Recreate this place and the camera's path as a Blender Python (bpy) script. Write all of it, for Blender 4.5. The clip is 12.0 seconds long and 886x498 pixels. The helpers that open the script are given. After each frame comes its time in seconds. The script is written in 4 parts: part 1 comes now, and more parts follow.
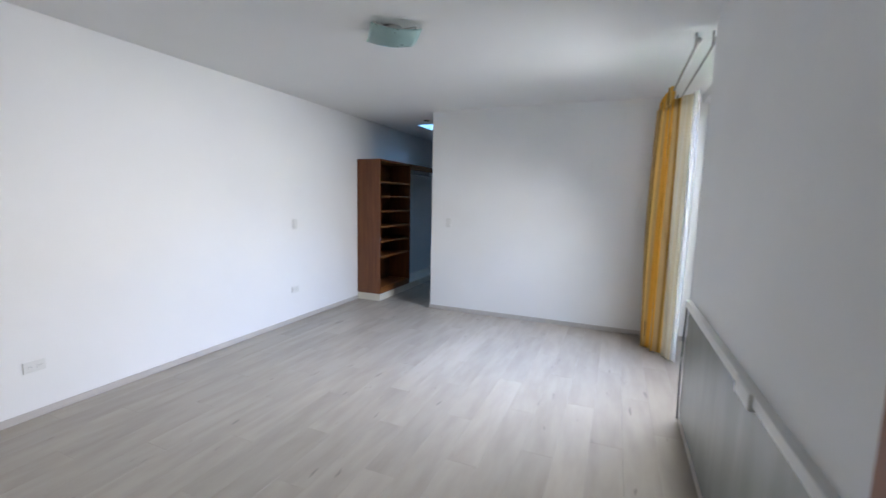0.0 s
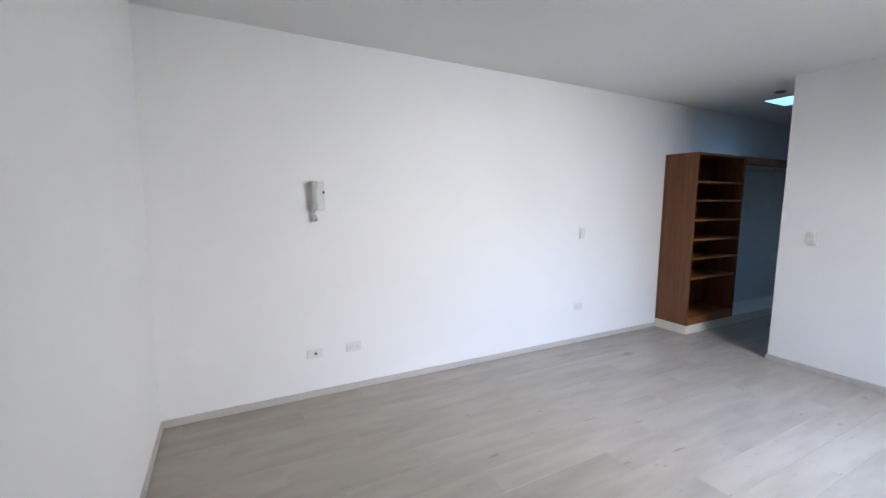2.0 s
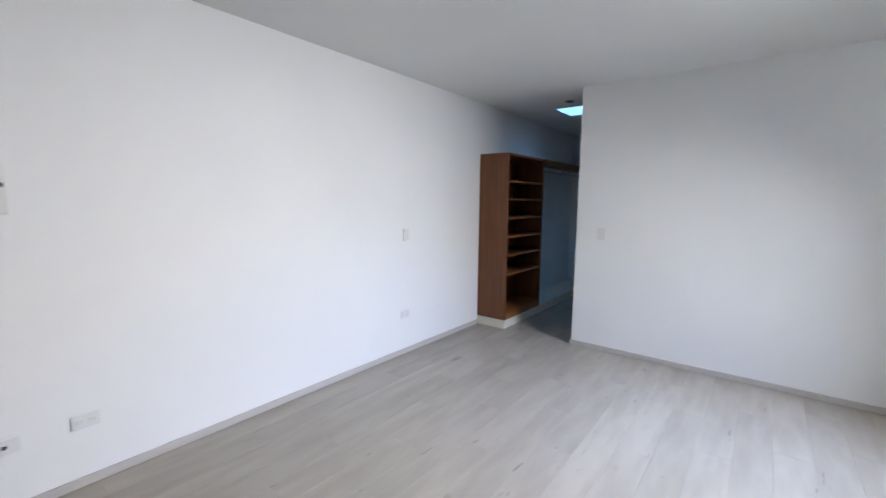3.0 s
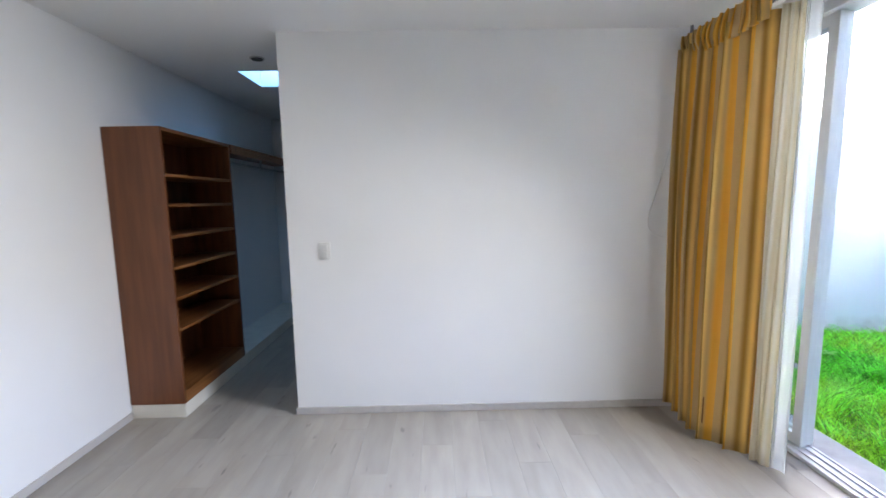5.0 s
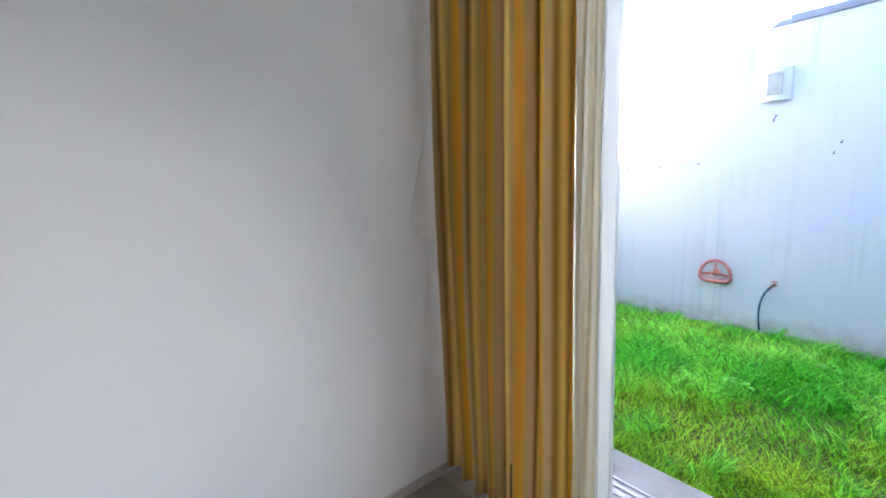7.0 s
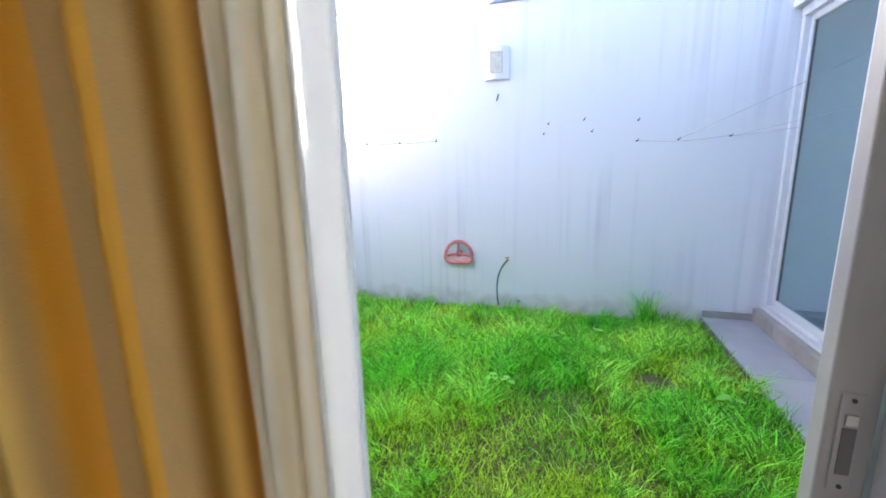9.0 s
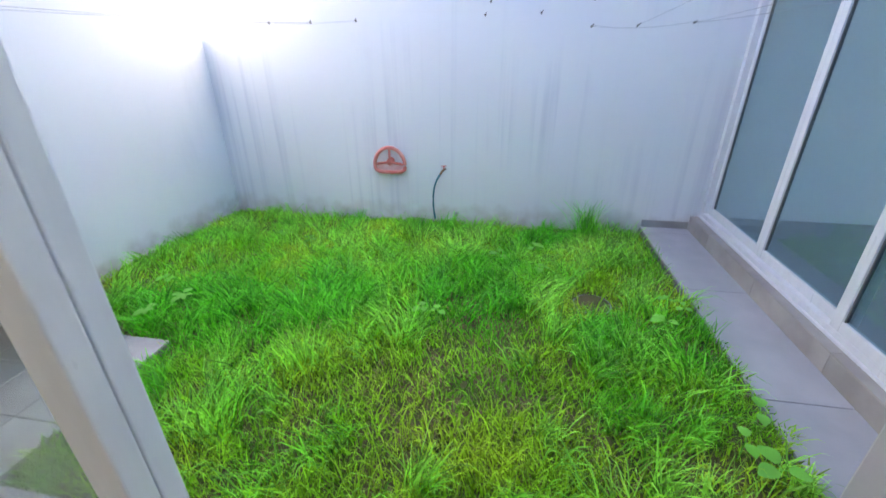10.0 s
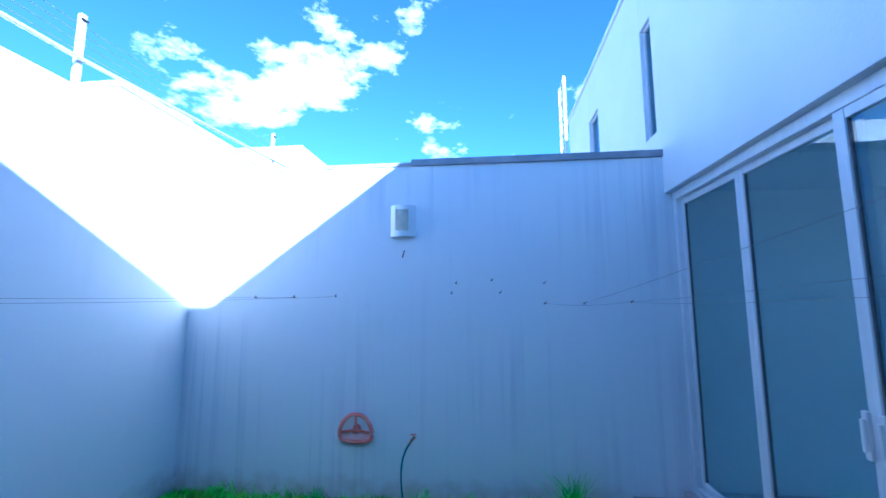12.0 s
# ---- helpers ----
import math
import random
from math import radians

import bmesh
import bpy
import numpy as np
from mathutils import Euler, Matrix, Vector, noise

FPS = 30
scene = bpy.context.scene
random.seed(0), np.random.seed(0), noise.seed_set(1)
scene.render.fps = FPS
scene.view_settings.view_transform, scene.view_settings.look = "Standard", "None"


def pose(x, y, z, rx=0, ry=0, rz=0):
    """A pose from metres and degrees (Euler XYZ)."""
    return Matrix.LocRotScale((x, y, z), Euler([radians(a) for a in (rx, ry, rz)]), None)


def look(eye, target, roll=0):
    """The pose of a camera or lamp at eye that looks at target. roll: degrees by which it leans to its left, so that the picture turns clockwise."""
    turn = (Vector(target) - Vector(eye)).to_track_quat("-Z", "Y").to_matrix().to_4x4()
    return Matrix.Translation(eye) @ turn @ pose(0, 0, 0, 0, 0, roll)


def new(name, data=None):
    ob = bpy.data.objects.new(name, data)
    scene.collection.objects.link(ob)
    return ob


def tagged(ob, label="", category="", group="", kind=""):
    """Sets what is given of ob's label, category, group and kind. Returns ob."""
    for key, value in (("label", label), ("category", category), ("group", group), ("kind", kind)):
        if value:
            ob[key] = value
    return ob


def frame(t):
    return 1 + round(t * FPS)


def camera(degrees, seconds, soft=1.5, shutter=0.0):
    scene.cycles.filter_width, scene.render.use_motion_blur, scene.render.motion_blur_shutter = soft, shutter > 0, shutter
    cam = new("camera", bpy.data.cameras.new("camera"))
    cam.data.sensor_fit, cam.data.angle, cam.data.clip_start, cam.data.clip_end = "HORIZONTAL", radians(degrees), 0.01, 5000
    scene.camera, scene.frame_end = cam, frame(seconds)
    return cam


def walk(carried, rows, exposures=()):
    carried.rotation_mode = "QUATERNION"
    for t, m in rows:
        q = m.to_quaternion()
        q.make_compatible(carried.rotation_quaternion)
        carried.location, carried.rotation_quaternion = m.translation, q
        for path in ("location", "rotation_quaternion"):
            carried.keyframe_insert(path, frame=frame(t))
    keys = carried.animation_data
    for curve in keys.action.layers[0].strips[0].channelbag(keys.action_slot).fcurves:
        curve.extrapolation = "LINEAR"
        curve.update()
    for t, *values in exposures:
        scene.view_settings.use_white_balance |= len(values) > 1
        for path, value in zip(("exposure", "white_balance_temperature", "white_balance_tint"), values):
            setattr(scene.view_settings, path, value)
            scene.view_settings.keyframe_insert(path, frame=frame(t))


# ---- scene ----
cam = camera(94.0, 12.0, shutter=0.25)
PATH = [
    (0, (1.768, 0.098, 1.515), (1.004, 1.93, 1.274), 1.2),
    (0.5, (1.622, 0.251, 1.508), (0.526, 1.908, 1.275), 1.2),
    (1, (1.523, 0.363, 1.512), (0.035, 1.678, 1.272), 0.6),
    (1.5, (1.454, 0.478, 1.515), (-0.277, 1.454, 1.284), 0.3),
    (2, (1.395, 0.623, 1.514), (-0.361, 1.552, 1.28), 0.4),
    (2.5, (1.184, 0.834, 1.513), (-0.375, 2.065, 1.277), 0.6),
    (3, (0.976, 1.017, 1.52), (-0.242, 2.586, 1.283), 0.6),
    (3.6, (0.842, 1.429, 1.551), (0.006, 3.229, 1.309), -0.0),
    (5.5, (0.426, 2.655, 1.541), (0.723, 4.618, 1.298), -1.3),
    (6, (0.523, 2.960, 1.523), (1.091, 4.865, 1.304), -1.8),
    (6.5, (0.687, 3.366, 1.500), (1.637, 5.109, 1.250), -1.7),
    (8.4, (1.43, 4.05, 1.489), (3.165, 4.975, 1.135), -2.0),
    (8.6, (1.518, 4.099, 1.467), (3.311, 4.901, 1.099), -1.6),
    (9, (1.826, 4.145, 1.426), (3.694, 4.726, 1.033), -1.3),
    (9.5, (2.093, 4.193, 1.467), (3.992, 4.531, 0.937), -1.2),
    (9.8, (2.227, 4.138, 1.427), (4.07, 4.445, 0.714), -0.5),
    (10.1, (2.334, 4.081, 1.423), (4.082, 4.404, 0.507), -0.4),
    (10.5, (2.388, 4.043, 1.375), (4.059, 4.39, 0.332), -0.6),
    (10.9, (2.365, 4.058, 1.435), (4.233, 4.349, 0.783), -0.6),
    (11, (2.410, 4.063, 1.482), (4.324, 4.324, 0.965), -0.6),
    (11.3, (2.370, 4.022, 1.534), (4.357, 4.204, 1.411), -0.4),
    (11.5, (2.362, 4.022, 1.608), (4.357, 4.149, 1.652), -0.4),
    (11.7, (2.351, 4.049, 1.646), (4.341, 4.156, 1.808), -0.3),
    (12, (2.327, 4.063, 1.654), (4.298, 4.286, 1.903), -0.1),
]
walk(cam, [(t, look(eye, target, roll)) for t, eye, target, roll in PATH],
     exposures=[(0, 4.15, 6500, 17), (2.0, 4.2, 6600, 17), (3.6, 4.1, 6600, 18), (5.5, 4.45, 6700, 18), (6.0, 4.35, 6700, 17), (6.6, 4.05, 6600, 17), (8.4, 4.05, 7100, 17), (9.0, 3.95, 7300, 19), (9.5, 3.7, 7200, 19), (10.1, 3.75, 7400, 19),
                (10.5, 4.1, 7900, 20), (11, 4.35, 7800, 18), (11.3, 3.95, 7200, 17), (11.5, 3.45, 6500, 15), (11.7, 2.8, 5400, 13), (12, 2.42, 4300, 8)])

# ---- light ----
SUN_DIR = Vector((1.859, 1.362, -1.0)).normalized()
world = bpy.data.worlds.new("sky")
scene.world = world
world.use_nodes = True
wn, wl = world.node_tree.nodes, world.node_tree.links
wn.clear()
sky = wn.new("ShaderNodeTexSky")
sky.sky_type = "NISHITA"
sky.sun_disc = False
sky.altitude, sky.air_density, sky.dust_density, sky.ozone_density = 2300, 0.92, 0.2, 4.8
sky.sun_elevation = math.asin(-SUN_DIR.z)
sky.sun_rotation = math.atan2(-SUN_DIR.x, -SUN_DIR.y)
tc = wn.new("ShaderNodeTexCoord")
cmap = wn.new("ShaderNodeMapping")
cmap.inputs["Scale"].default_value = (1.6, 1.6, 3.2)
cmap.inputs["Location"].default_value = (0.35, 0.1, 0.2)
cn = wn.new("ShaderNodeTexNoise")
cn.inputs["Scale"].default_value = 2.2
cn.inputs["Detail"].default_value = 9.0
cn.inputs["Roughness"].default_value = 0.62
cr = wn.new("ShaderNodeValToRGB")
cr.color_ramp.elements[0].position, cr.color_ramp.elements[1].position = 0.59, 0.69
cm = wn.new("ShaderNodeMixRGB")
cm.inputs["Color2"].default_value = (7.5, 7.6, 7.8, 1)
bg = wn.new("ShaderNodeBackground")
bg.inputs["Strength"].default_value = 0.08
wo = wn.new("ShaderNodeOutputWorld")
wl.new(tc.outputs["Generated"], cmap.inputs["Vector"])
wl.new(cmap.outputs["Vector"], cn.inputs["Vector"])
wl.new(cn.outputs["Fac"], cr.inputs["Fac"])
wl.new(cr.outputs["Color"], cm.inputs["Fac"])
wl.new(sky.outputs["Color"], cm.inputs["Color1"])
wl.new(cm.outputs["Color"], bg.inputs["Color"])
wl.new(bg.outputs["Background"], wo.inputs["Surface"])
sun = new("sun", bpy.data.lights.new("sun", "SUN"))
sun.data.energy, sun.data.angle, sun.data.color = 5.0, radians(0.5), (1.0, 0.95, 0.88)
sun.matrix_world = look((-10, -8, 12), Vector((-10, -8, 12)) + SUN_DIR)

# daylight coming in through the garden door's opening: light off the sunlit garden walls, and the blue sky above them
day = new("door_daylight", bpy.data.lights.new("door_daylight", "AREA"))
day.data.shape, day.data.size, day.data.size_y, day.data.energy, day.data.color = "RECTANGLE", 1.1, 0.24, 4.5, (0.90, 0.97, 0.99)
day.data.spread = radians(116)
day.matrix_world = look((2.46, 3.90, 2.42), (0.74, 3.2, 0.92))
blue = new("door_skylight", bpy.data.lights.new("door_skylight", "AREA"))
blue.data.shape, blue.data.size, blue.data.size_y, blue.data.energy, blue.data.color = "RECTANGLE", 0.8, 0.16, 1.1, (0.12, 0.42, 1.0)
blue.data.spread = radians(74)
blue.matrix_world = look((2.50, 3.95, 2.40), (0.5, 3.6, 0.0))
# daylight behind the stacked glass panels, falling on the drawn curtains
glow = new("panel_daylight", bpy.data.lights.new("panel_daylight", "AREA"))
glow.data.shape, glow.data.size, glow.data.size_y, glow.data.energy, glow.data.color = "RECTANGLE", 0.34, 2.2, 0.36, (0.92, 0.97, 1.0)
glow.matrix_world = look((2.603, 4.87, 1.28), (1.0, 4.87, 1.28))# sky light in the skylight's opening
top = new("skylight_daylight", bpy.data.lights.new("skylight_daylight", "AREA"))
top.data.shape, top.data.size, top.data.size_y, top.data.energy, top.data.color = "RECTANGLE", 0.52, 0.44, 0.40, (0.20, 0.52, 1.0)
top.matrix_world = look((-0.905, 6.315, 2.925), (-0.905, 6.315, 0.0))


# ---- materials ----
def mat(name, base, rough=0.6, metal=0.0, alt=None, scale=6.0, mix=0.5, bump=0.0, bump_scale=60.0, stretch=(1, 1, 1),
        rand=0.0, detail=6.0, lo=0.35, hi=0.65, coat=0.0, islands=False):
    """A principled material: base and alt colours mixed by noise, fine relief, and variation from piece to piece."""
    m = bpy.data.materials.new(name)
    m.use_nodes = True
    n, l = m.node_tree.nodes, m.node_tree.links
    b = n["Principled BSDF"]
    b.inputs["Roughness"].default_value, b.inputs["Metallic"].default_value = rough, metal
    b.inputs["Coat Weight"].default_value = coat
    co = n.new("ShaderNodeTexCoord")
    mp = n.new("ShaderNodeMapping")
    mp.inputs["Scale"].default_value = stretch
    l.new(co.outputs["Object"], mp.inputs["Vector"])
    if rand and not islands:
        oi, sh = n.new("ShaderNodeObjectInfo"), n.new("ShaderNodeVectorMath")
        sh.operation = "SCALE"
        sh.inputs[0].default_value = (37.0, 91.0, 13.0)
        l.new(oi.outputs["Random"], sh.inputs["Scale"])
        l.new(sh.outputs["Vector"], mp.inputs["Location"])
    alt = alt or tuple(c * 0.9 for c in base)
    no = n.new("ShaderNodeTexNoise")
    no.inputs["Scale"].default_value, no.inputs["Detail"].default_value = scale, detail
    l.new(mp.outputs["Vector"], no.inputs["Vector"])
    rp = n.new("ShaderNodeMapRange")
    rp.inputs["From Min"].default_value, rp.inputs["From Max"].default_value, rp.inputs["To Max"].default_value = lo, hi, mix
    l.new(no.outputs["Fac"], rp.inputs["Value"])
    mx = n.new("ShaderNodeMixRGB")
    mx.inputs["Color1"].default_value, mx.inputs["Color2"].default_value = (*base, 1), (*alt, 1)
    l.new(rp.outputs["Result"], mx.inputs["Fac"])
    out = mx.outputs["Color"]
    if rand:
        src = n.new("ShaderNodeNewGeometry").outputs["Random Per Island"] if islands else n.new("ShaderNodeObjectInfo").outputs["Random"]
        hs = n.new("ShaderNodeHueSaturation")
        mr = n.new("ShaderNodeMapRange")
        mr.inputs["To Min"].default_value, mr.inputs["To Max"].default_value = 1 - rand, 1 + rand
        l.new(src, mr.inputs["Value"])
        l.new(mr.outputs["Result"], hs.inputs["Value"])
        l.new(out, hs.inputs["Color"])
        out = hs.outputs["Color"]
    l.new(out, b.inputs["Base Color"])
    rr = n.new("ShaderNodeMapRange")
    rr.inputs["To Min"].default_value, rr.inputs["To Max"].default_value = max(rough - 0.08, 0.02), min(rough + 0.08, 1)
    l.new(no.outputs["Fac"], rr.inputs["Value"])
    l.new(rr.outputs["Result"], b.inputs["Roughness"])
    if bump:
        nb = n.new("ShaderNodeTexNoise")
        nb.inputs["Scale"].default_value, nb.inputs["Detail"].default_value = bump_scale, 4
        l.new(mp.outputs["Vector"], nb.inputs["Vector"])
        bp = n.new("ShaderNodeBump")
        bp.inputs["Strength"].default_value, bp.inputs["Distance"].default_value = bump, 0.004
        l.new(nb.outputs["Fac"], bp.inputs["Height"])
        l.new(bp.outputs["Normal"], b.inputs["Normal"])
    return m


PAINT = mat("white_wall_paint", (0.80, 0.80, 0.79), 0.55, alt=(0.76, 0.76, 0.755), scale=1.3, mix=0.6, bump=0.15, bump_scale=140)
CEIL = mat("ceiling_paint", (0.80, 0.80, 0.79), 0.75, alt=(0.76, 0.76, 0.75), scale=1.0, mix=0.5, bump=0.12, bump_scale=120)
LAMINATE = mat("laminate_wood", (0.345, 0.305, 0.255), 0.38, alt=(0.262, 0.226, 0.184), scale=3.2, mix=0.7, bump=0.04, bump_scale=30,
               stretch=(3.4, 0.7, 1), rand=0.075, detail=7, lo=0.36, hi=0.70)
SUBFLOOR = mat("joint_dark", (0.20, 0.185, 0.165), 0.7)
BASEB = mat("baseboard_wood", (0.50, 0.47, 0.44), 0.4, alt=(0.42, 0.39, 0.37), scale=6, stretch=(3, 0.6, 3), mix=0.6)
CREAM = mat("cream_plinth_paint", (0.74, 0.70, 0.60), 0.45, alt=(0.66, 0.62, 0.53), scale=8, mix=0.6)
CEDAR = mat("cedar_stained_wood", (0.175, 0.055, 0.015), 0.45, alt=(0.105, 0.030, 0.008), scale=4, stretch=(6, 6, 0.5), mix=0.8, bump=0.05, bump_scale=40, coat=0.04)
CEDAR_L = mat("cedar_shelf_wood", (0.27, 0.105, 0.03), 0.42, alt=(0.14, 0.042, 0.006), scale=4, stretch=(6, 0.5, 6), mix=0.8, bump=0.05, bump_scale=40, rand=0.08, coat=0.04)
DOORWOOD = mat("door_wood", (0.30, 0.10, 0.035), 0.38, alt=(0.19, 0.055, 0.018), scale=4, stretch=(6, 6, 0.5), mix=0.8, coat=0.04)
GREYPANEL = mat("grey_glossy_paint", (0.31, 0.33, 0.315), 0.22, alt=(0.24, 0.255, 0.245), scale=2.5, stretch=(1, 3, 0.7), mix=0.8)
WHITEPL = mat("white_plastic", (0.70, 0.70, 0.68), 0.32, alt=(0.72, 0.72, 0.70), scale=14, mix=0.5)
GREYPL = mat("grey_plastic", (0.42, 0.42, 0.41), 0.4, scale=14)
BLACKPL = mat("black_plastic", (0.02, 0.02, 0.02), 0.4)
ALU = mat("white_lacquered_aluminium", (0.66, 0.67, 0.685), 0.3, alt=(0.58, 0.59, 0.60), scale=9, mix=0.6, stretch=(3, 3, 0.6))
# same white lacquer, with the right-hand stiles' shade put into the colour
ALU_SHADE = mat("shaded_lacquered_aluminium", (0.34, 0.335, 0.335), 0.35, alt=(0.29, 0.285, 0.28), scale=9, mix=0.6, stretch=(3, 3, 0.6))
RUBBER = mat("grey_gasket", (0.13, 0.13, 0.13), 0.6)
STEEL = mat("brushed_steel", (0.55, 0.55, 0.54), 0.32, 1.0, scale=30, stretch=(1, 1, 8))
RODM = mat("rod_metal", (0.30, 0.29, 0.27), 0.35, 1.0, scale=20)
BRASS = mat("tap_brass", (0.35, 0.20, 0.11), 0.4, 0.9, alt=(0.2, 0.12, 0.08), scale=40, mix=0.8)
STUCCO = mat("garden_stucco", (0.70, 0.705, 0.715), 0.8, alt=(0.50, 0.515, 0.56), scale=2.0, stretch=(7, 7, 0.16), mix=0.9, bump=0.35, bump_scale=45, lo=0.50, hi=0.80, detail=12)
STUCCO3 = mat("side_stucco", (0.70, 0.705, 0.715), 0.8, alt=(0.62, 0.63, 0.645), scale=2.2, stretch=(3, 3, 0.6), mix=0.6, bump=0.35, bump_scale=45, lo=0.5, hi=0.8, detail=10)
STUCCO2 = mat("house_stucco", (0.70, 0.705, 0.715), 0.8, alt=(0.64, 0.645, 0.65), scale=1.4, mix=0.7, bump=0.3, bump_scale=60)


def weathered(m, low, high, dirt):
    """Breaks streaks up with a broad mask and adds earth splashed up at the foot of a wall."""
    n, l = m.node_tree.nodes, m.node_tree.links
    b = n["Principled BSDF"]
    old = b.inputs["Base Color"].links[0].from_socket
    co = n.new("ShaderNodeTexCoord")
    big = n.new("ShaderNodeTexNoise")
    big.inputs["Scale"].default_value, big.inputs["Detail"].default_value = 0.9, 3
    l.new(co.outputs["Object"], big.inputs["Vector"])
    mr = n.new("ShaderNodeMapRange")
    mr.inputs["From Min"].default_value, mr.inputs["From Max"].default_value = 0.38, 0.62
    l.new(big.outputs["Fac"], mr.inputs["Value"])
    mx = n.new("ShaderNodeMixRGB")
    mx.inputs["Color1"].default_value = (0.70, 0.705, 0.715, 1)
    l.new(mr.outputs["Result"], mx.inputs["Fac"])
    l.new(old, mx.inputs["Color2"])
    sep = n.new("ShaderNodeSeparateXYZ")
    l.new(co.outputs["Object"], sep.inputs["Vector"])
    sp = n.new("ShaderNodeTexNoise")
    sp.inputs["Scale"].default_value, sp.inputs["Detail"].default_value = 7.0, 8
    l.new(co.outputs["Object"], sp.inputs["Vector"])
    hi = n.new("ShaderNodeMapRange")
    hi.inputs["From Min"].default_value, hi.inputs["From Max"].default_value = high, low
    l.new(sep.outputs["Z"], hi.inputs["Value"])
    mu = n.new("ShaderNodeMath")
    mu.operation = "MULTIPLY"
    l.new(hi.outputs["Result"], mu.inputs[0])
    l.new(sp.outputs["Fac"], mu.inputs[1])
    md = n.new("ShaderNodeMapRange")
    md.inputs["From Min"].default_value, md.inputs["From Max"].default_value, md.inputs["To Max"].default_value = 0.2, 0.55, 0.6
    l.new(mu.outputs["Value"], md.inputs["Value"])
    m2 = n.new("ShaderNodeMixRGB")
    m2.inputs["Color2"].default_value = (*dirt, 1)
    l.new(md.outputs["Result"], m2.inputs["Fac"])
    l.new(mx.outputs["Color"], m2.inputs["Color1"])
    l.new(m2.outputs["Color"], b.inputs["Base Color"])


weathered(STUCCO3, -0.20, 0.20, (0.34, 0.30, 0.24))
weathered(STUCCO, -0.22, 0.16, (0.38, 0.32, 0.25))
CAPM = mat("wall_cap_grey", (0.22, 0.23, 0.25), 0.7, alt=(0.33, 0.34, 0.36), scale=5, mix=0.8)
DIRT = mat("soil", (0.16, 0.115, 0.05), 0.95, alt=(0.08, 0.11, 0.02), scale=7, mix=0.9, bump=0.8, bump_scale=35)
CONCRETE = mat("concrete", (0.45, 0.445, 0.42), 0.85, alt=(0.29, 0.285, 0.27), scale=4, mix=0.85, bump=0.4, bump_scale=70)
PAVER = mat("worn_paver", (0.45, 0.445, 0.42), 0.85, alt=(0.29, 0.285, 0.27), scale=4, mix=0.85, bump=0.4, bump_scale=70, rand=0.08)
TILE = mat("porcelain_tile", (0.40, 0.405, 0.41), 0.42, alt=(0.32, 0.325, 0.33), scale=3, mix=0.8, rand=0.05, bump=0.05)
TILEK = mat("kerb_tile", (0.37, 0.345, 0.315), 0.5, alt=(0.27, 0.25, 0.23), scale=4, mix=0.8, rand=0.06, bump=0.06)
GROUT = mat("grout", (0.20, 0.19, 0.18), 0.9)
REDPL = mat("faded_red_plastic", (0.62, 0.12, 0.09), 0.45, alt=(0.68, 0.30, 0.26), scale=9, mix=0.8)
HOSE = mat("teal_hose", (0.02, 0.16, 0.20), 0.4, alt=(0.02, 0.11, 0.15), scale=20)
WIRE = mat("clothes_wire", (0.22, 0.22, 0.23), 0.5, 0.4)
IRON = mat("rusty_hook", (0.05, 0.04, 0.035), 0.7, alt=(0.12, 0.06, 0.035), scale=30)
LIGHTCOVER = mat("lamp_grille", (0.60, 0.58, 0.47), 0.5, alt=(0.36, 0.35, 0.3), scale=12)
GALV = mat("galvanised_tube", (0.62, 0.63, 0.65), 0.4, 0.6, scale=18)
FLATROOF = mat("roof_screed", (0.45, 0.43, 0.41), 0.9, alt=(0.36, 0.34, 0.32), scale=2)


def scuffed(m, dark):
    """Sparse small scuff marks."""
    n, l = m.node_tree.nodes, m.node_tree.links
    b = n["Principled BSDF"]
    old = b.inputs["Base Color"].links[0].from_socket
    vec = n["Mapping"].outputs["Vector"]
    no = n.new("ShaderNodeTexNoise")
    no.inputs["Scale"].default_value, no.inputs["Detail"].default_value = 5.5, 3
    l.new(vec, no.inputs["Vector"])
    mr = n.new("ShaderNodeMapRange")
    mr.inputs["From Min"].default_value, mr.inputs["From Max"].default_value, mr.inputs["To Max"].default_value = 0.69, 0.74, 0.65
    l.new(no.outputs["Fac"], mr.inputs["Value"])
    mx = n.new("ShaderNodeMixRGB")
    mx.inputs["Color2"].default_value = (*dark, 1)
    l.new(mr.outputs["Result"], mx.inputs["Fac"])
    l.new(old, mx.inputs["Color1"])
    l.new(mx.outputs["Color"], b.inputs["Base Color"])


scuffed(LAMINATE, (0.13, 0.11, 0.10))


def glass(name, tint=(1, 1, 1), gloss=0.0):
    m = bpy.data.materials.new(name)
    m.use_nodes = True
    n, l = m.node_tree.nodes, m.node_tree.links
    n.clear()
    o, mx = n.new("ShaderNodeOutputMaterial"), n.new("ShaderNodeMixShader")
    tr, gl, lw = n.new("ShaderNodeBsdfTransparent"), n.new("ShaderNodeBsdfGlossy"), n.new("ShaderNodeLayerWeight")
    tr.inputs["Color"].default_value = (*tint, 1)
    gl.inputs["Roughness"].default_value = 0.01
    lw.inputs["Blend"].default_value = 0.5
    pw = n.new("ShaderNodeMath")
    pw.operation = "POWER"
    pw.inputs[1].default_value = 5.0
    l.new(lw.outputs["Facing"], pw.inputs[0])
    add = n.new("ShaderNodeMath")
    add.operation, add.use_clamp = "MULTIPLY_ADD", True
    add.inputs[1].default_value = 0.9 - gloss
    add.inputs[2].default_value = 0.035 + gloss
    l.new(pw.outputs["Value"], add.inputs[0])
    l.new(add.outputs["Value"], mx.inputs["Fac"])
    l.new(tr.outputs["BSDF"], mx.inputs[1])
    l.new(gl.outputs["BSDF"], mx.inputs[2])
    l.new(mx.outputs["Shader"], o.inputs["Surface"])
    return m


